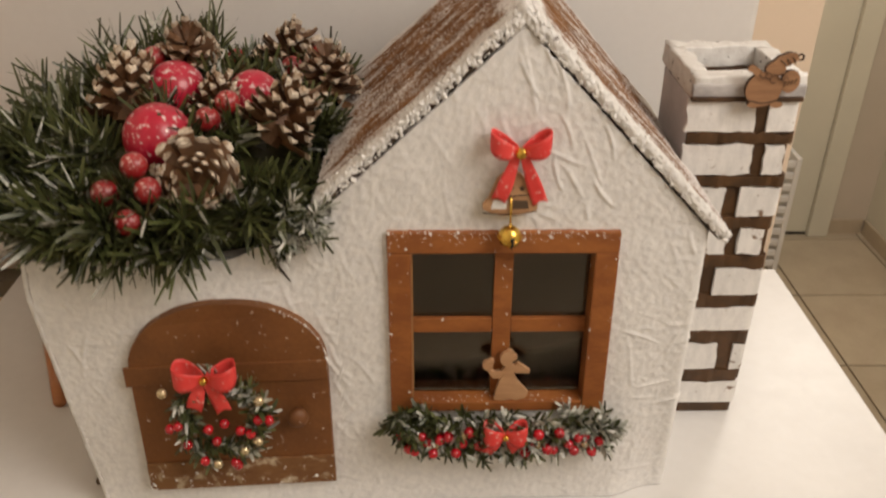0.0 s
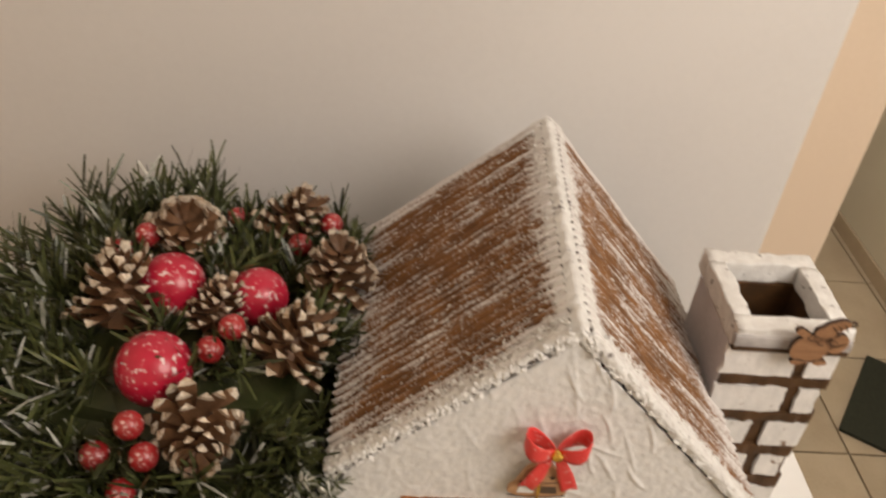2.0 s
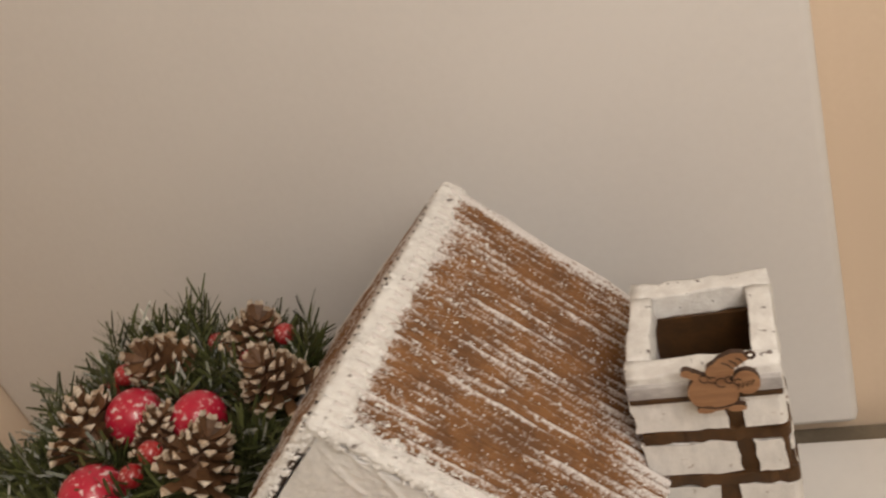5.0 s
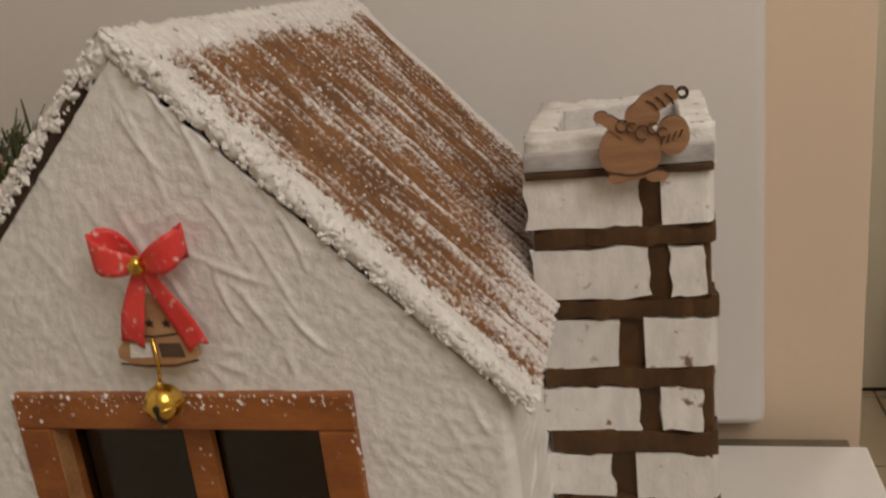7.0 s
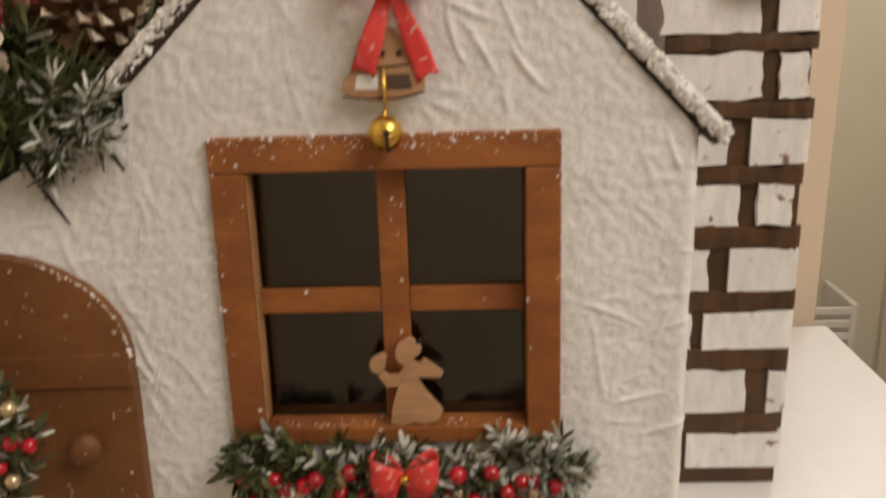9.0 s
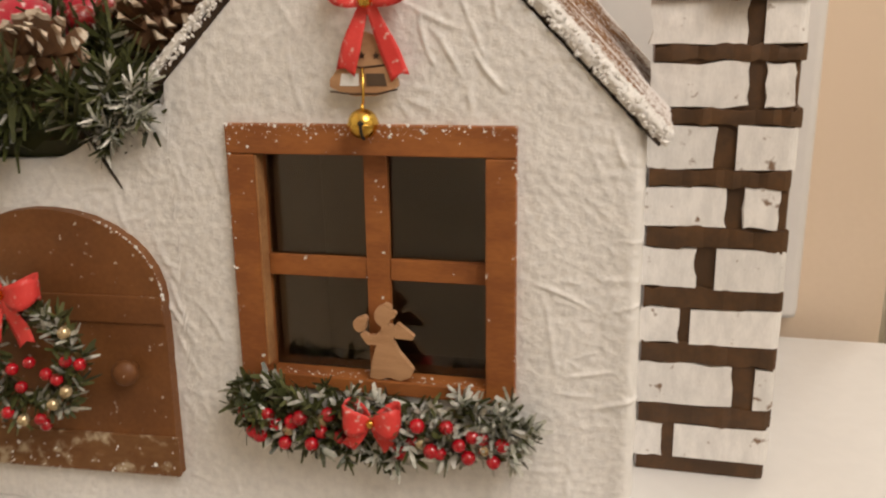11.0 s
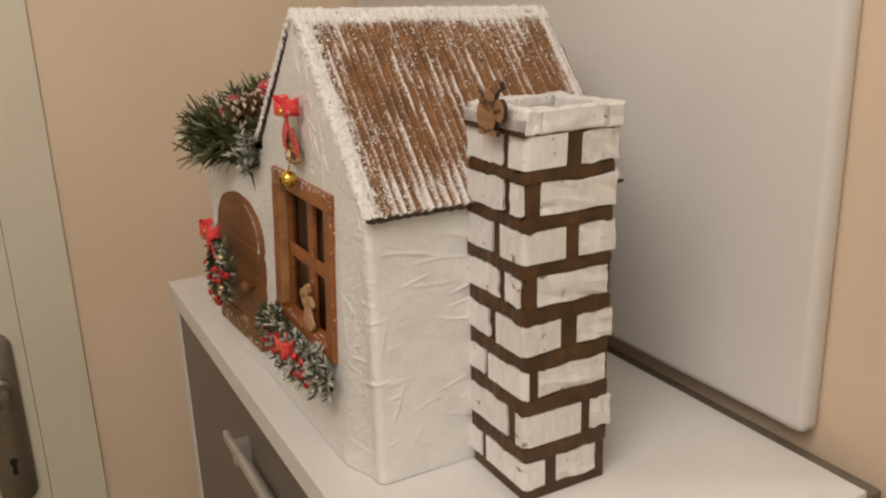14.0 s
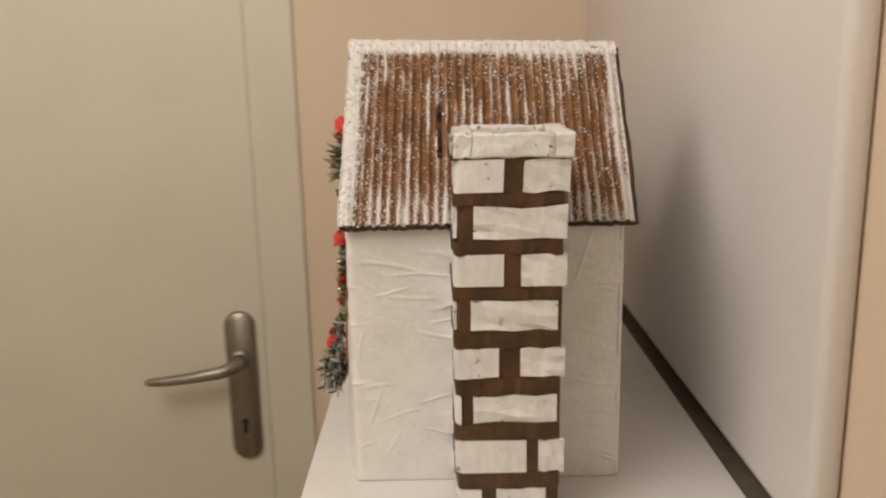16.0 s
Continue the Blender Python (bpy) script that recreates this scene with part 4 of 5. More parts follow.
def bow(parent, c, size, label="", tail=(0.55, 0.55), lift=0.30, tails=(1.0, 1.0), plump=1.0, bead=1.0):
    """A tied ribbon bow: two full loops, two tails and a knot. c: the knot; size: the reach of one loop."""
    c = Vector(c)
    for sg in (-1, 1):
        def loop(u, v):
            reach = size * math.sin(math.pi * u) ** 1.2
            wide = size * (0.15 + 0.34 * math.sin(math.pi * u) + plump * 0.46 * abs(math.sin(math.tau * u)) ** 0.7)
            puff = -size * 0.36 * math.sin(math.tau * u)
            return c + Vector((sg * reach, puff - size * 0.10, lift * reach + (v - 0.5) * wide + 0.04 * size * math.sin(9 * u + 3 * sg)))
        ob = part("loop", grid_mesh(22, 5, loop), M_RIBBON, None, "red ribbon loop", True)
        solid(ob, 0.0004, 0)
        sit(ob, parent)
        k = 0 if sg < 0 else 1

        def strip(u, v):
            wide = size * (0.24 + 0.30 * min(1, 1.6 * u))
            x = sg * (0.06 + tail[k] * u) * size
            notch = 0.12 * size * (1 - abs(2 * v - 1)) * (u > 0.97)
            return c + Vector((x + (v - 0.5) * wide * 0.9, -size * (0.10 + 0.09 * math.sin(4.2 * u + sg)), -size * 1.45 * tails[k] * u + notch + sg * (v - 0.5) * wide * 0.35))
        ob = part("tail", grid_mesh(14, 4, strip), M_RIBBON, None, "red ribbon tail", True)
        solid(ob, 0.0004, 0)
        sit(ob, parent)
    bm = bmesh.new()
    ball(bm, c + Vector((0, -size * 0.28, 0)), size * 0.15 * bead, u=14, v=10)
    ball(bm, c + Vector((size * 0.05, -size * 0.36, size * 0.07)), size * 0.10 * bead, u=10, v=8)
    sit(part("knot_bead", bm, M_GOLD, None, "small gold bead", True), parent)


# ---- arrangement on the flat roof ----
arr = thing("christmas_arrangement", "snowy fir garland with pine cones, red baubles and berries", "decoration", (-0.155, 0.07, LOW))
G0 = 1.403
r = random.Random(11)
BAUBLES = ((-0.167, 0.068, 1.467, 0.0190), (-0.117, 0.066, 1.463, 0.0176), (-0.163, 0.006, 1.460, 0.0205))
CONES = ((-0.138, -0.014, 1.456, 78, 14, 10, 1.05), (-0.101, 0.020, 1.463, 30, 30, 80, 1.08), (-0.072, 0.094, 1.460, 8, -6, 40, 1.05), (-0.140, 0.046, 1.462, 25, 6, 130, 0.92),
         (-0.192, 0.044, 1.466, 30, -14, 200, 1.15), (-0.170, 0.118, 1.470, 35, 0, 15, 1.15), (-0.112, 0.136, 1.464, 28, 12, 70, 1.05))
g = Greens(5)
bm = bmesh.new()
bmesh.ops.create_icosphere(bm, subdivisions=4, radius=1.0)
for v in bm.verts:
    p = v.co.copy()
    k = 1 + 0.16 * fbm(p, 2.6, 3)
    v.co = Vector((-0.163 + 0.100 * p.x * k, 0.055 + 0.092 * p.y * k, G0 - 0.005 + max(0.0, 0.050 * p.z * k)))
sit(part("core", bm, M_NEEDLE, None, "dark packed greenery"), arr)
for i in range(380):
    a, q = r.uniform(0, math.tau), math.sqrt(r.random())
    x, y = -0.163 + 0.102 * q * math.cos(a), 0.055 + 0.096 * q * math.sin(a)
    dome = math.sqrt(max(0.0, 1 - q * q))
    z = G0 + 0.002 + 0.046 * dome
    if any((x - c[0]) ** 2 + (y - c[1]) ** 2 < 0.024 ** 2 for c in BAUBLES + CONES):
        continue
    d = Vector((math.cos(a) * q * 1.2, math.sin(a) * q * 1.2, 0.30 + 0.65 * dome + r.uniform(-0.25, 0.25)))
    if x > -0.085:
        d.x = min(d.x, 0.15)
    d += Vector((r.uniform(-0.5, 0.5), r.uniform(-0.5, 0.5), r.uniform(-0.1, 0.2)))
    g.sprig(Vector((x, y, z)), d, r.uniform(0.014, 0.032), 28, 0.021, 0.0022, frost=0.09)
# the outer fringe: long drooping needles to the front and the side, upright ones at the back
for i in range(210):
    a = r.uniform(0, math.tau)
    ca, sa = math.cos(a), math.sin(a)
    x, y = -0.163 + 0.106 * ca, 0.055 + 0.096 * sa
    if x > -0.072 and y > -0.03:
        continue
    up = r.uniform(-0.15, 0.75) if sa < 0.3 else r.uniform(0.2, 1.5)
    g.sprig(Vector((x, y, G0 + r.uniform(0.010, 0.034))), Vector((ca, sa, up)), r.uniform(0.016, 0.036), 26, 0.023, 0.0022, frost=0.08, spread=0.7)
# tall upright tufts along the back and the far corner
for i in range(46):
    x = r.uniform(-0.240, -0.070)
    g.sprig(Vector((x, 0.130 + r.uniform(-0.02, 0.03), G0 + 0.036)), Vector((0.5 * r.uniform(-1, 1), 0.25 + 0.3 * r.random(), 1.0)), r.uniform(0.024, 0.040) * (1.25 if x < -0.15 else 0.70), 22, 0.022, 0.0020, frost=0.06, spread=0.6)
for i in range(12):
    g.sprig(Vector((r.uniform(-0.262, -0.20), r.uniform(-0.04, 0.06), G0 + 0.028)), Vector((0.7 * r.uniform(-1, 0.3), r.uniform(-0.5, 0.2), 1.0)), r.uniform(0.018, 0.034), 24, 0.022, 0.0020, frost=0.12, spread=0.65)
g.build("greenery", arr, "dark green tinsel fir needles with frosted tips", (M_NEEDLE, M_FROST))
fz = Greens(8)
for i in range(18):
    fz.sprig(Vector((r.uniform(-0.088, -0.066), r.uniform(-0.052, -0.035), r.uniform(1.416, 1.442))), Vector((r.uniform(-0.2, 0.7), -0.4, r.uniform(-0.5, 0.7))), 0.014, 22, 0.009, 0.0014, frost=0.60)
fz.build("frosted_sprig", arr, "thickly frosted grey-white sprigs", (M_NEEDLE, M_FROST))
for x, y, z, rad in BAUBLES:
    ob = part("bauble", sphere_mesh("bauble", rad, M_BAUBLE, 28, 18), None, None, "glossy red bauble dusted with snow")
    ob.location = (x, y, z)
    sit(ob, arr)
cone_a, cone_b = cone_mesh(1, 0.0235, 0.030), cone_mesh(2, 0.0215, 0.028)
for x, y, z, tx, ty, rz, k in CONES:
    ob = part("pine_cone", cone_a if k > 0.94 else cone_b, None, None, "open brown pine cone with frosted scales")
    ob.matrix_basis = pose(x, y, z - 0.008, tx, ty, rz) @ Matrix.Scale(k, 4)
    sit(ob, arr)
berry = sphere_mesh("berry", 0.0076, M_BERRY, 16, 10)
for x, y, z in ((-0.188, 0.0985, 1.479), (-0.203, 0.0945, 1.469), (-0.142, 0.1425, 1.464), (-0.098, 0.1125, 1.468), (-0.080, 0.1345, 1.470), (-0.125, 0.0265, 1.474), (-0.135, 0.0145, 1.468),
                (-0.166, -0.0335, 1.460), (-0.157, -0.0445, 1.450), (-0.181, -0.0435, 1.448), (-0.166, -0.0570, 1.437)):
    ob = part("berry", berry, None, None, "small frosted red berry")
    ob.location = (x, y, z)
    sit(ob, arr)
bm = bmesh.new()
tube(bm, [(-0.094, FY - 0.012, 1.421), (-0.0955, FY - 0.006, 1.414), (-0.094, FY - 0.003, 1.406), (-0.089, FY - 0.0025, 1.397), (-0.084, FY - 0.0025, 1.389)], [0.0011, 0.0011, 0.0009, 0.0008, 0.0005], 6)
sit(part("twig", bm, M_TWIG, None, "thin dark wire twig", True), arr)

# ---- wreath on the house door ----
wr = thing("door_wreath", "small green door wreath with red beads and red bow", "wreath", (-0.141, FY - 0.010, 1.300))
g = Greens(21)
r = random.Random(4)
for i in range(60):
    a = i / 60 * math.tau
    q = 0.0235 * r.uniform(0.8, 1.15)
    p = Vector((-0.139 + q * math.cos(a), FY - 0.009 - 0.004 * r.random(), 1.309 + 1.15 * q * math.sin(a)))
    d = Vector((-math.sin(a) + r.uniform(-0.8, 0.8), -0.5 * r.random(), math.cos(a) + r.uniform(-0.8, 0.8)))
    g.sprig(p, d, 0.007, 12, 0.0085, 0.0022, frost=0.34 if math.cos(a) > 0 else 0.15, spread=0.9)
g.build("greenery", wr, "dark green and frosted leaves", (M_NEEDLE, M_FROST))
bead = sphere_mesh("bead", 0.0031, M_BEAD, 14, 9)
pearl = sphere_mesh("pearl", 0.0032, M_PEARL, 14, 9)
for x, z, kind in ((-0.168, 1.295, 0), (-0.163, 1.297, 0), (-0.159, 1.283, 0), (-0.150, 1.271, 0), (-0.142, 1.284, 0), (-0.132, 1.269, 0), (-0.131, 1.265, 0), (-0.127, 1.292, 0), (-0.121, 1.290, 0), (-0.116, 1.299, 0),
                   (-0.136, 1.297, 0), (-0.146, 1.293, 0), (-0.110, 1.297, 0), (-0.169, 1.321, 1), (-0.114, 1.314, 1), (-0.117, 1.284, 1), (-0.143, 1.267, 1), (-0.126, 1.276, 1)):
    ob = part("gold_bead" if kind else "bead", pearl if kind else bead, None, None, "pale gold bead" if kind else "glossy red bead")
    ob.location = (x, FY - 0.015 - 0.004 * r.random(), z + 0.010)
    sit(ob, wr)
bow(wr, (-0.143, FY - 0.016, 1.3425), 0.0180, tail=(0.45, 0.40), lift=0.12, plump=0.8, tails=(0.9, 1.0))
for ob in wr.children:
    ob.matrix_basis = Matrix.Translation((0.0100, -0.008, 0.004)) @ ob.matrix_basis

# ---- swag under the window ----
sw = thing("window_swag", "frosted green swag with red and gold beads under window", "garland", (0.04, FY - 0.008, 1.283))
g = Greens(33)
for i in range(210):
    t = (i + r.random()) / 210
    x = -0.026 + 0.136 * t
    p = Vector((x, FY - 0.005 - 0.010 * r.random(), 1.2865 + 0.0125 * r.uniform(-1, 1) + 0.003 * math.cos(math.tau * t)))
    d = Vector((r.uniform(-1, 1) + (t - 0.5), -0.7 * r.random(), r.uniform(-1, 0.8)))
    g.sprig(p, d, 0.008, 12, 0.0080, 0.0023, frost=0.22 + 0.42 * (t > 0.45), spread=0.9)
g.build("greenery", sw, "small green leaves dusted with white", (M_NEEDLE, M_FROST))
# beads in small clusters along the lower half, paler ones between them
for k in range(30):
    t = (k + 0.5 + r.uniform(-0.35, 0.35)) / 30
    if abs(t - 0.52) < 0.07:
        continue
    drop = 0.0145 * (0.5 - 0.5 * math.cos(k * 1.9)) + r.uniform(-0.0015, 0.0015)
    ob = part("bead", bead, None, None, "glossy red bead")
    ob.matrix_basis = pose(-0.024 + 0.130 * t, FY - 0.0155 - 0.004 * r.random(), 1.2900 - drop) @ Matrix.Scale(r.uniform(1.0, 1.2), 4)
    sit(ob, sw)
for k in range(8):
    ob = part("gold_bead", pearl, None, None, "pale gold bead")
    ob.matrix_basis = pose(-0.016 + 0.0158 * k + r.uniform(-0.002, 0.002), FY - 0.0150, 1.2870 - 0.006 * (k % 2) + r.uniform(-0.001, 0.001)) @ Matrix.Scale(1.1, 4)
    sit(ob, sw)
bow(sw, (0.0432, FY - 0.019, 1.2915), 0.0135, tail=(0.85, 0.55), lift=0.16, tails=(0.72, 0.75), plump=1.4)

# ---- bow with wooden bell over the window ----
orn = thing("bell_ornament", "red ribbon bow with a plywood bell and a gold jingle bell", "ornament", (0.044, FY - 0.004, 1.473))
bow(orn, (0.0450, FY - 0.0078, 1.4750), 0.0162, tail=(0.62, 0.72), lift=0.36, tails=(1.26, 1.36), plump=0.70, bead=1.35)
side = [(0.0, 0.022), (0.005, 0.0205), (0.0085, 0.0165), (0.0105, 0.011), (0.0125, 0.0055), (0.0158, 0.002), (0.0160, -0.001), (0.011, -0.0035), (0.005, -0.005)]
outline = [(0.041 + 0.95 * x, 1.4405 + z) for x, z in side] + [(0.041 - 0.95 * x, 1.4405 + z) for x, z in side[::-1] if x > 0]
bm = bmesh.new()
plate(bm, outline, FY - 0.0075, FY - 0.0048)
cut = sit(part("wooden_bell", bm, M_CUT, None, "pale plywood bell with burnt stars"), orn)


def star(cx, cz, rr):
    return [(cx + (rr if i % 2 == 0 else rr * 0.45) * math.sin(i * math.pi / 5), cz + (rr if i % 2 == 0 else rr * 0.45) * math.cos(i * math.pi / 5)) for i in range(10)]


for dx in (-0.0062, 0.0, 0.0062):
    bm = bmesh.new()
    plate(bm, star(0.041 + dx, 1.4525 - 0.04 * abs(dx), 0.0018), FY - 0.0079, FY - 0.0074)
    sit(part("star", bm, M_BURN, None, "dark burnt star"), orn)
for x0, x1 in ((-0.0105, -0.0020), (0.0015, 0.0105)):
    bm = bmesh.new()
    plate(bm, [(0.041 + x0, 1.4398), (0.041 + x1, 1.4398), (0.041 + x1 * 0.9, 1.4450), (0.041 + x0 * 0.9, 1.4450)], FY - 0.0079, FY - 0.0074)
    sit(part("cut_out", bm, M_CARD if x0 > 0 else M_WALL, None, "opening cut in the bell"), orn)
for pts in ([(-0.0100, 1.4485), (0.0, 1.4475), (0.0100, 1.4485)], [(-0.0150, 1.4375), (-0.006, 1.4365), (0.006, 1.4365), (0.0150, 1.4385)]):
    bm = bmesh.new()
    tube(bm, [(0.041 + x, FY - 0.0076, z) for x, z in pts], 0.0004, 5)
    sit(part("burnt_line", bm, M_BURN), orn)
bm = bmesh.new()
tube(bm, [(0.0412, FY - 0.0085, 1.4475), (0.0414, FY - 0.0090, 1.4385), (0.0413, FY - 0.0105, 1.4318)], 0.0006, 6)
sit(part("cord", bm, M_GOLD, None, "thin gold cord", True), orn)
bm = bmesh.new()
ball(bm, (0.0412, FY - 0.0112, 1.4243), 0.0066, u=24, v=16)
tube(bm, [(0.0412 + 0.0067 * math.cos(a), FY - 0.0112 + 0.0067 * math.sin(a), 1.4243) for a in np.linspace(0, math.tau, 25)], 0.0004, 5, cap=False)
tube(bm, [(0.0412, FY - 0.0112, 1.4300), (0.0412, FY - 0.0112, 1.4322)], 0.0009, 8)
jb = sit(part("jingle_bell", bm, M_GOLD, None, "round shiny gold bell with a slot", True), orn)
bm = bmesh.new()
for k in range(7):
    a = -0.1 - 0.17 * k
    p = Vector((0.0412 + 0.001, FY - 0.0112 - 0.0066 * math.cos(a), 1.4243 + 0.0066 * math.sin(a)))
    ball(bm, p, 0.00075, u=8, v=6)
ball(bm, (0.0422, FY - 0.0112 - 0.0064, 1.4252), 0.0013, u=10, v=6)
sit(part("slot", bm, M_KEY, None, "dark slot"), orn)

# ---- flat wooden figures ----
bm = bmesh.new()
yf, yb = FY - 0.0020, FY + 0.0008
plate(bm, [(0.0376, 1.3036), (0.0420, 1.3028), (0.0465, 1.3042), (0.0510, 1.3030), (0.0560, 1.3048), (0.0576, 1.3080), (0.0545, 1.3115), (0.0512, 1.3150), (0.0488, 1.3195), (0.0500, 1.3245), (0.0470, 1.3262),
           (0.0435, 1.3250), (0.0440, 1.3215), (0.0408, 1.3165), (0.0388, 1.3105)], yf, yb)
plate(bm, oval(0.0442, 1.3293, 0.0037, 0.0042), yf + 0.0001, yb + 0.0001)
plate(bm, oval(0.0478, 1.3298, 0.0026, 0.0016, 12, 0.4), yf + 0.0002, yb + 0.0002)
plate(bm, oval(0.0462, 1.3328, 0.0022, 0.0016, 12, -0.4), yf + 0.00025, yb + 0.00025)
plate(bm, [(0.0478, 1.3240), (0.0508, 1.3268), (0.0542, 1.3245), (0.0580, 1.3218), (0.0572, 1.3202), (0.0535, 1.3205), (0.0498, 1.3205)], yf + 0.0003, yb + 0.0003)
plate(bm, [(0.0452, 1.3215), (0.0412, 1.3172), (0.0368, 1.3172), (0.0338, 1.3210), (0.0352, 1.3222), (0.0378, 1.3208), (0.0410, 1.3212), (0.0440, 1.3248)], yf + 0.0004, yb + 0.0004)
plate(bm, oval(0.0336, 1.3250, 0.0030, 0.0030, 14), yf + 0.0005, yb + 0.0005)
plate(bm, oval(0.0354, 1.3272, 0.0018, 0.0016, 10), yf + 0.0006, yb + 0.0006)
for v in bm.verts:
    v.co.x, v.co.z = 0.0475 + (v.co.x - 0.0475) * 1.08, 1.3040 + (v.co.z - 1.3036) * 1.19
part_angel = part("wooden_figure", bm, M_CUT)
tagged(part_angel, "flat pale plywood figure standing on the window rail", "figurine")
bm = bmesh.new()
yf, yb = cap_y - 0.0062, cap_y - 0.0032
plate(bm, oval(0.2001, 1.4805, 0.0112, 0.0110, 24), yf, yb)
plate(bm, oval(0.2153, 1.4854, 0.0058, 0.0071, 20), yf - 0.0001, yb - 0.0001)
plate(bm, oval(0.2049, 1.4931, 0.0062, 0.0050), yf - 0.0002, yb - 0.0002)
plate(bm, [(0.2005, 1.4940), (0.2025, 1.4978), (0.2053, 1.5008), (0.2111, 1.5033), (0.2159, 1.5027), (0.2178, 1.4989), (0.2134, 1.4960), (0.2092, 1.4937)], yf - 0.0003, yb - 0.0003)
plate(bm, oval(0.1904, 1.4937, 0.0027, 0.0022, 12), yf - 0.0004, yb - 0.0004)
plate(bm, [(0.1900, 1.4918), (0.1937, 1.4945), (0.2005, 1.4892), (0.1976, 1.4854)], yf - 0.0005, yb - 0.0005)
for x in (0.1956, 0.2092):
    plate(bm, oval(x, 1.4709, 0.0042, 0.0021, 12), yf - 0.0006, yb - 0.0006)
for f in bm.faces:
    f.material_index = 1 if abs(f.normal.y) < 0.5 else 0
bmesh.ops.translate(bm, vec=(0, 0, 0.0012), verts=bm.verts)
ring = [(0.2188 + 0.0018 * math.cos(a), yf + 0.001, 1.5002 + 0.0018 * math.sin(a)) for a in np.linspace(0, math.tau, 13)]
tube(bm, [(x, y, z + 0.0012) for x, y, z in ring], 0.0007, 6, 1, cap=False)
# burnt lines: the belly's seam, the coat's front, curls of the beard and folds of the cap
tube(bm, [(0.1915 + 0.0019 * k, yf - 0.0008, 1.4752 - 0.0020 * math.sin(k * math.pi / 9)) for k in range(10)], 0.0003, 5, 1)
for cx, cz, rr in ((0.1978, 1.4915, 0.0022), (0.2010, 1.4905, 0.0018), (0.2048, 1.4885, 0.0026), (0.2085, 1.4898, 0.0020), (0.2118, 1.4880, 0.0018)):
    tube(bm, [(cx + rr * math.cos(a), yf - 0.0009, cz + rr * math.sin(a)) for a in np.linspace(0.6, 5.2, 9)], 0.00028, 5, 1)
for k in range(3):
    tube(bm, [(0.2065 + 0.0033 * k, yf - 0.0009, 1.5000 + 0.0010 * k), (0.2090 + 0.0030 * k, yf - 0.0009, 1.4985 + 0.0008 * k), (0.2105 + 0.0026 * k, yf - 0.0009, 1.4962 + 0.0008 * k)], 0.0003, 5, 1)
for k in range(4):
    tube(bm, [(0.2112 + 0.0020 * k, yf - 0.0009, 1.4835 + 0.0008 * k), (0.2120 + 0.0022 * k, yf - 0.0009, 1.4870 + 0.0006 * k)], 0.00028, 5, 1)
tagged(part("wooden_figure", bm, (M_CUT2, M_BURN)), "flat plywood figure with burnt lines glued to the chimney rim", "figurine")

# ---- paintbrush on the cabinet ----
brush = thing("paintbrush", "flat paintbrush with an orange varnished handle lying on the cabinet", "paintbrush", (-0.32, 0.11, TOP))
a, b = Vector((-0.287, 0.046, TOP + 0.0055)), Vector((-0.361, 0.200, TOP + 0.0055))
for nm, t0, t1, r0, r1, mt, lab in (("handle", 0.0, 0.50, 0.0050, 0.0055, M_ORANGE, "orange varnished handle"), ("ferrule", 0.50, 0.72, 0.0056, 0.0058, M_NICKEL, "grey metal ferrule"), ("bristles", 0.72, 1.0, 0.0056, 0.0045, M_BRISTLE, "pale bristles")):
    bm = bmesh.new()
    tube(bm, [a.lerp(b, t0 + (t1 - t0) * k / 4) for k in range(5)], [r0 + (r1 - r0) * k / 4 for k in range(5)], 14)
    sit(part(nm, bm, mt, None, lab, True), brush)

# ---- socket on the west wall ----
sock = thing("wall_socket", "small white plastic wall box above the cabinet", "socket", (LEFT, 0.12, 1.25))
sit(part("plate", box_mesh((LEFT + 0.0005, 0.070, 1.226), (LEFT + 0.010, 0.150, 1.288), 0.004), M_TOP), sock)

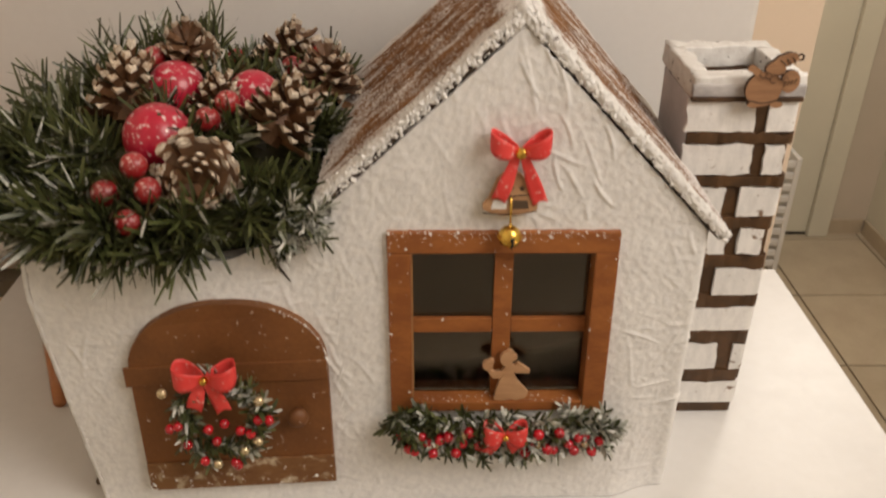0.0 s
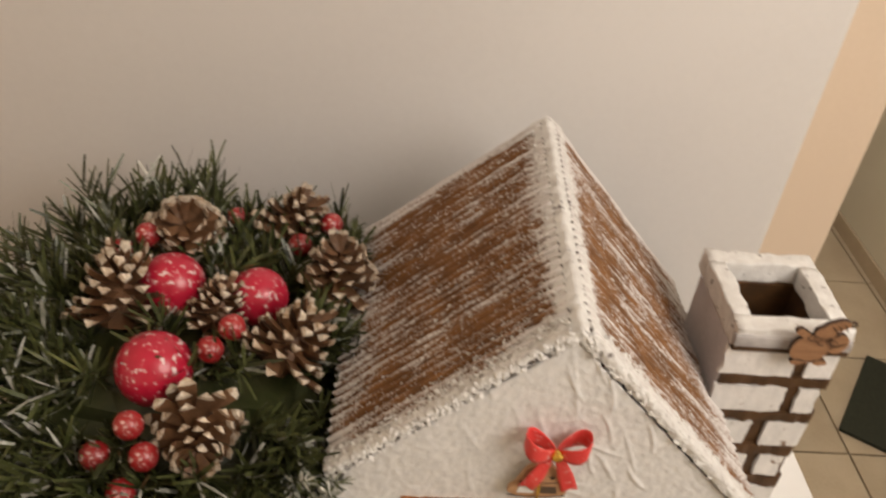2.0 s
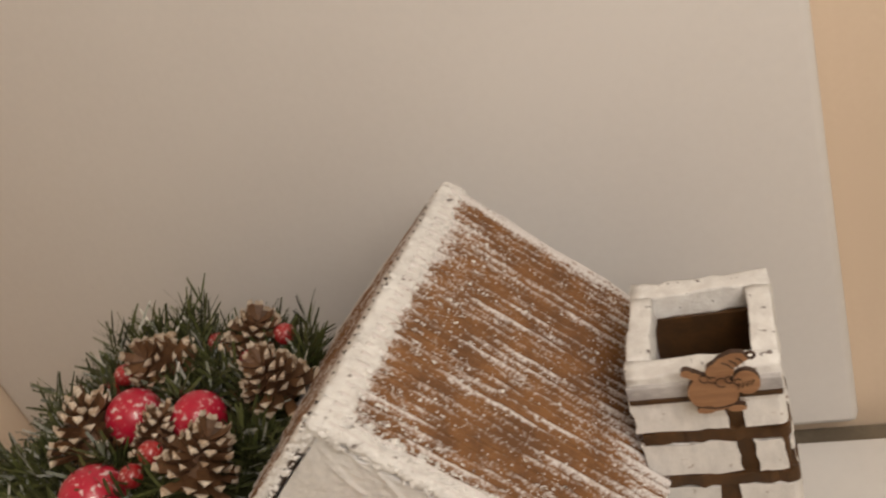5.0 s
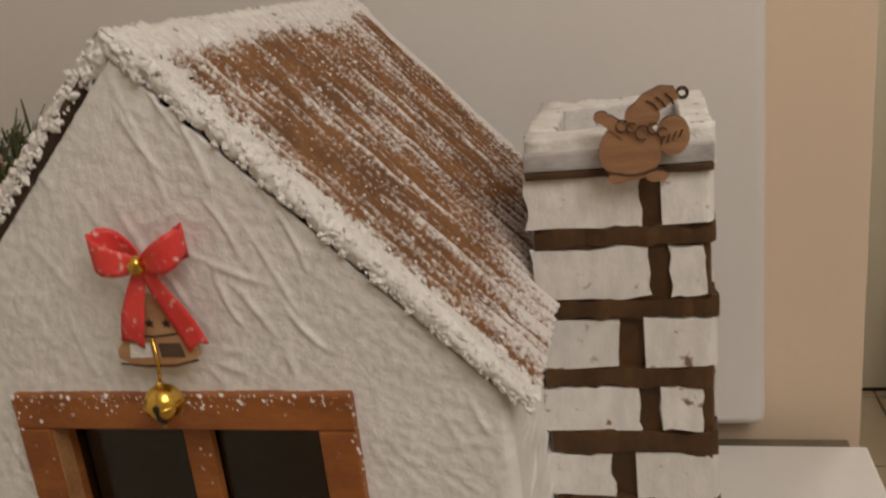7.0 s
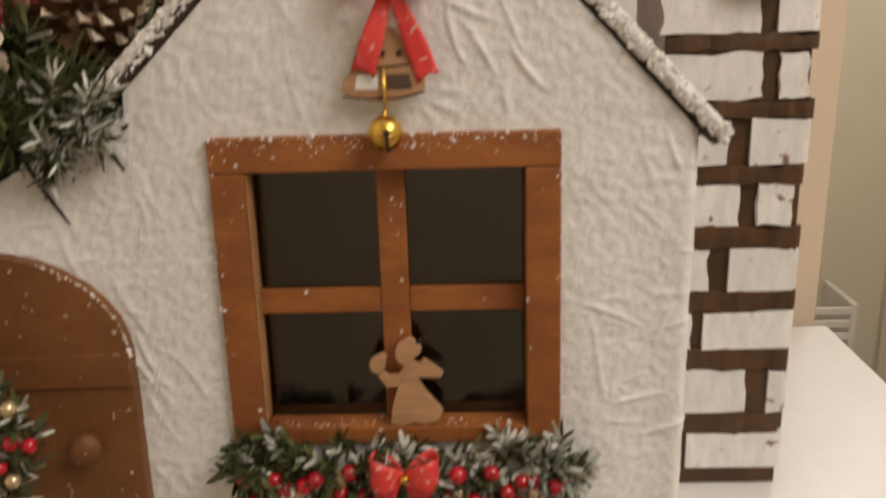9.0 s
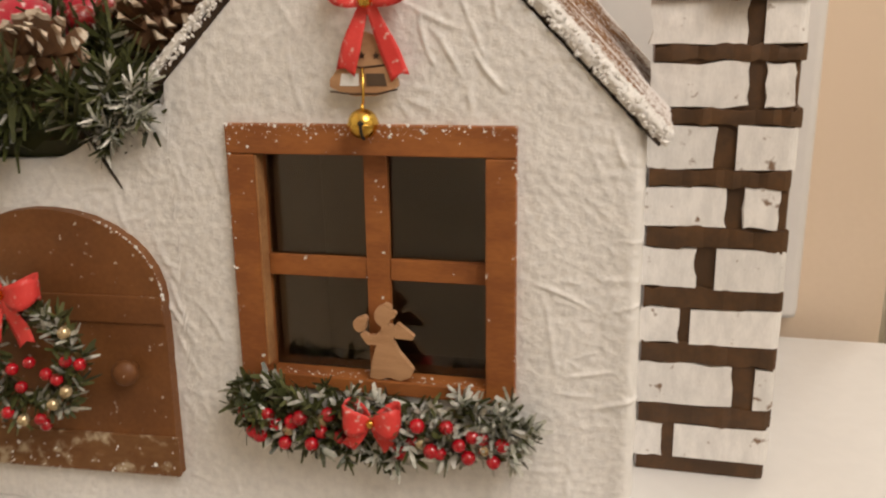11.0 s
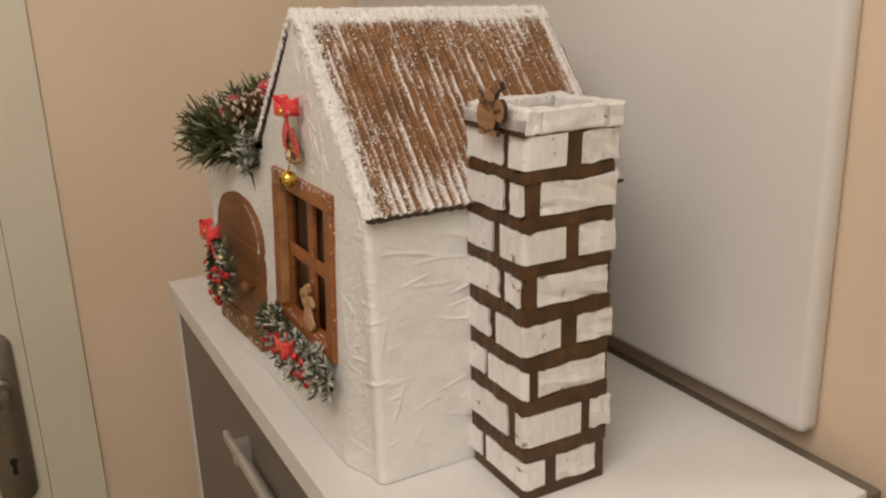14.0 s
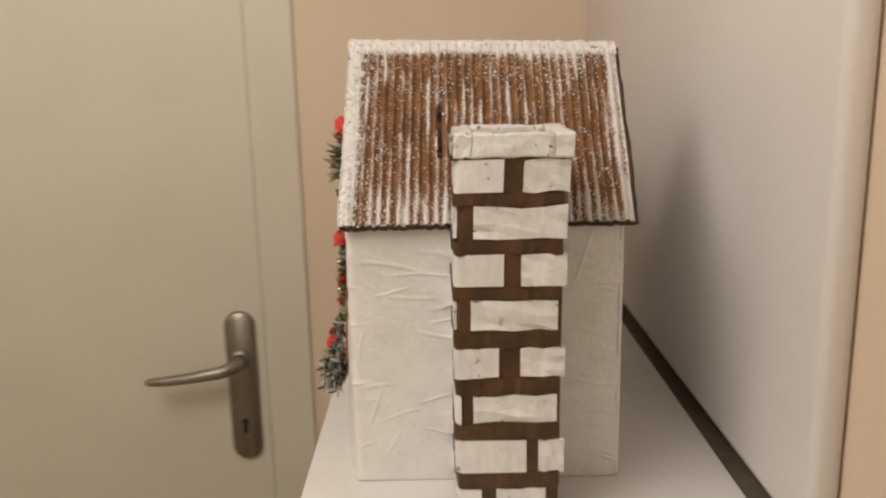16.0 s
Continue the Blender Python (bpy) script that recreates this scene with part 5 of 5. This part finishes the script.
# ---- slatted rack by the far door ----
rack = thing("shoe_rack", "low white slatted rack beside the far door", "rack", (1.10, 2.30, 0.009))
for x in (0.935, 1.262):
    sit(part("side_frame", box_mesh((x, 2.17, 0.009), (x + 0.018, 2.40, 0.47), 0.004), M_TOP), rack)
slat = mesh_of("slat", box_mesh((0.9535, -0.006, -0.012), (1.2615, 0.006, 0.012), 0.003), M_TOP, smooth=False)
for k in range(10):
    ob = new("slat", slat)
    ob.location = (0, 2.178, 0.05 + 0.044 * k)
    sit(ob, rack)

# ---- floor mat ----
mat_ob = part("floor_mat", box_mesh((0, 0, 0.0095), (0.30, 0.39, 0.022), 0.004), M_MAT)
mat_ob.matrix_world = pose(1.31, 1.31, 0, 0, 0, -35)
tagged(mat_ob, "dark green-black textile mat on the tiles", "mat")

# ---- floor tiles ----
STEP = 0.40
bm = bmesh.new()
box(bm, (-STEP / 2 + 0.003, -STEP / 2 + 0.003, 0.0), (STEP / 2 - 0.003, STEP / 2 - 0.003, 0.008))
bmesh.ops.bevel(bm, geom=[e for e in bm.edges if all(v.co.z > 0.004 for v in e.verts)], offset=0.0015, segments=1, affect="EDGES")
tile = mesh_of("tile", bm, M_TILE, smooth=False)
for i in range(-5, 2):
    for j in range(-9, 3):
        ob = new("tile", tile)
        ob.location = (1.31 + STEP * (i + 0.5), 1.625 + STEP * (j + 0.5), 0.0005)
        ob.parent = floor

# ---- the front's belly carries what is fixed to it ----
moved = set()
for ob in (win, *win.children, hdoor, *hdoor.children, part_angel, *wr.children, *sw.children):
    if ob.data.users > 1:
        ob.location.y += settle(ob.location.x, ob.location.z)[1]
    elif ob.data.name not in moved:
        moved.add(ob.data.name)
        for v in ob.data.vertices:
            v.co.y += settle(v.co.x, v.co.z)[1]
for ob in house.children:
    if ob.name.startswith("snow_crumb_layer"):
        for v in ob.data.vertices:
            if v.co.z < wz1 + 0.001 and v.co.y < FY + 0.01 and v.co.x < wx1 + 0.004:
                v.co.y += settle(v.co.x, v.co.z)[1]
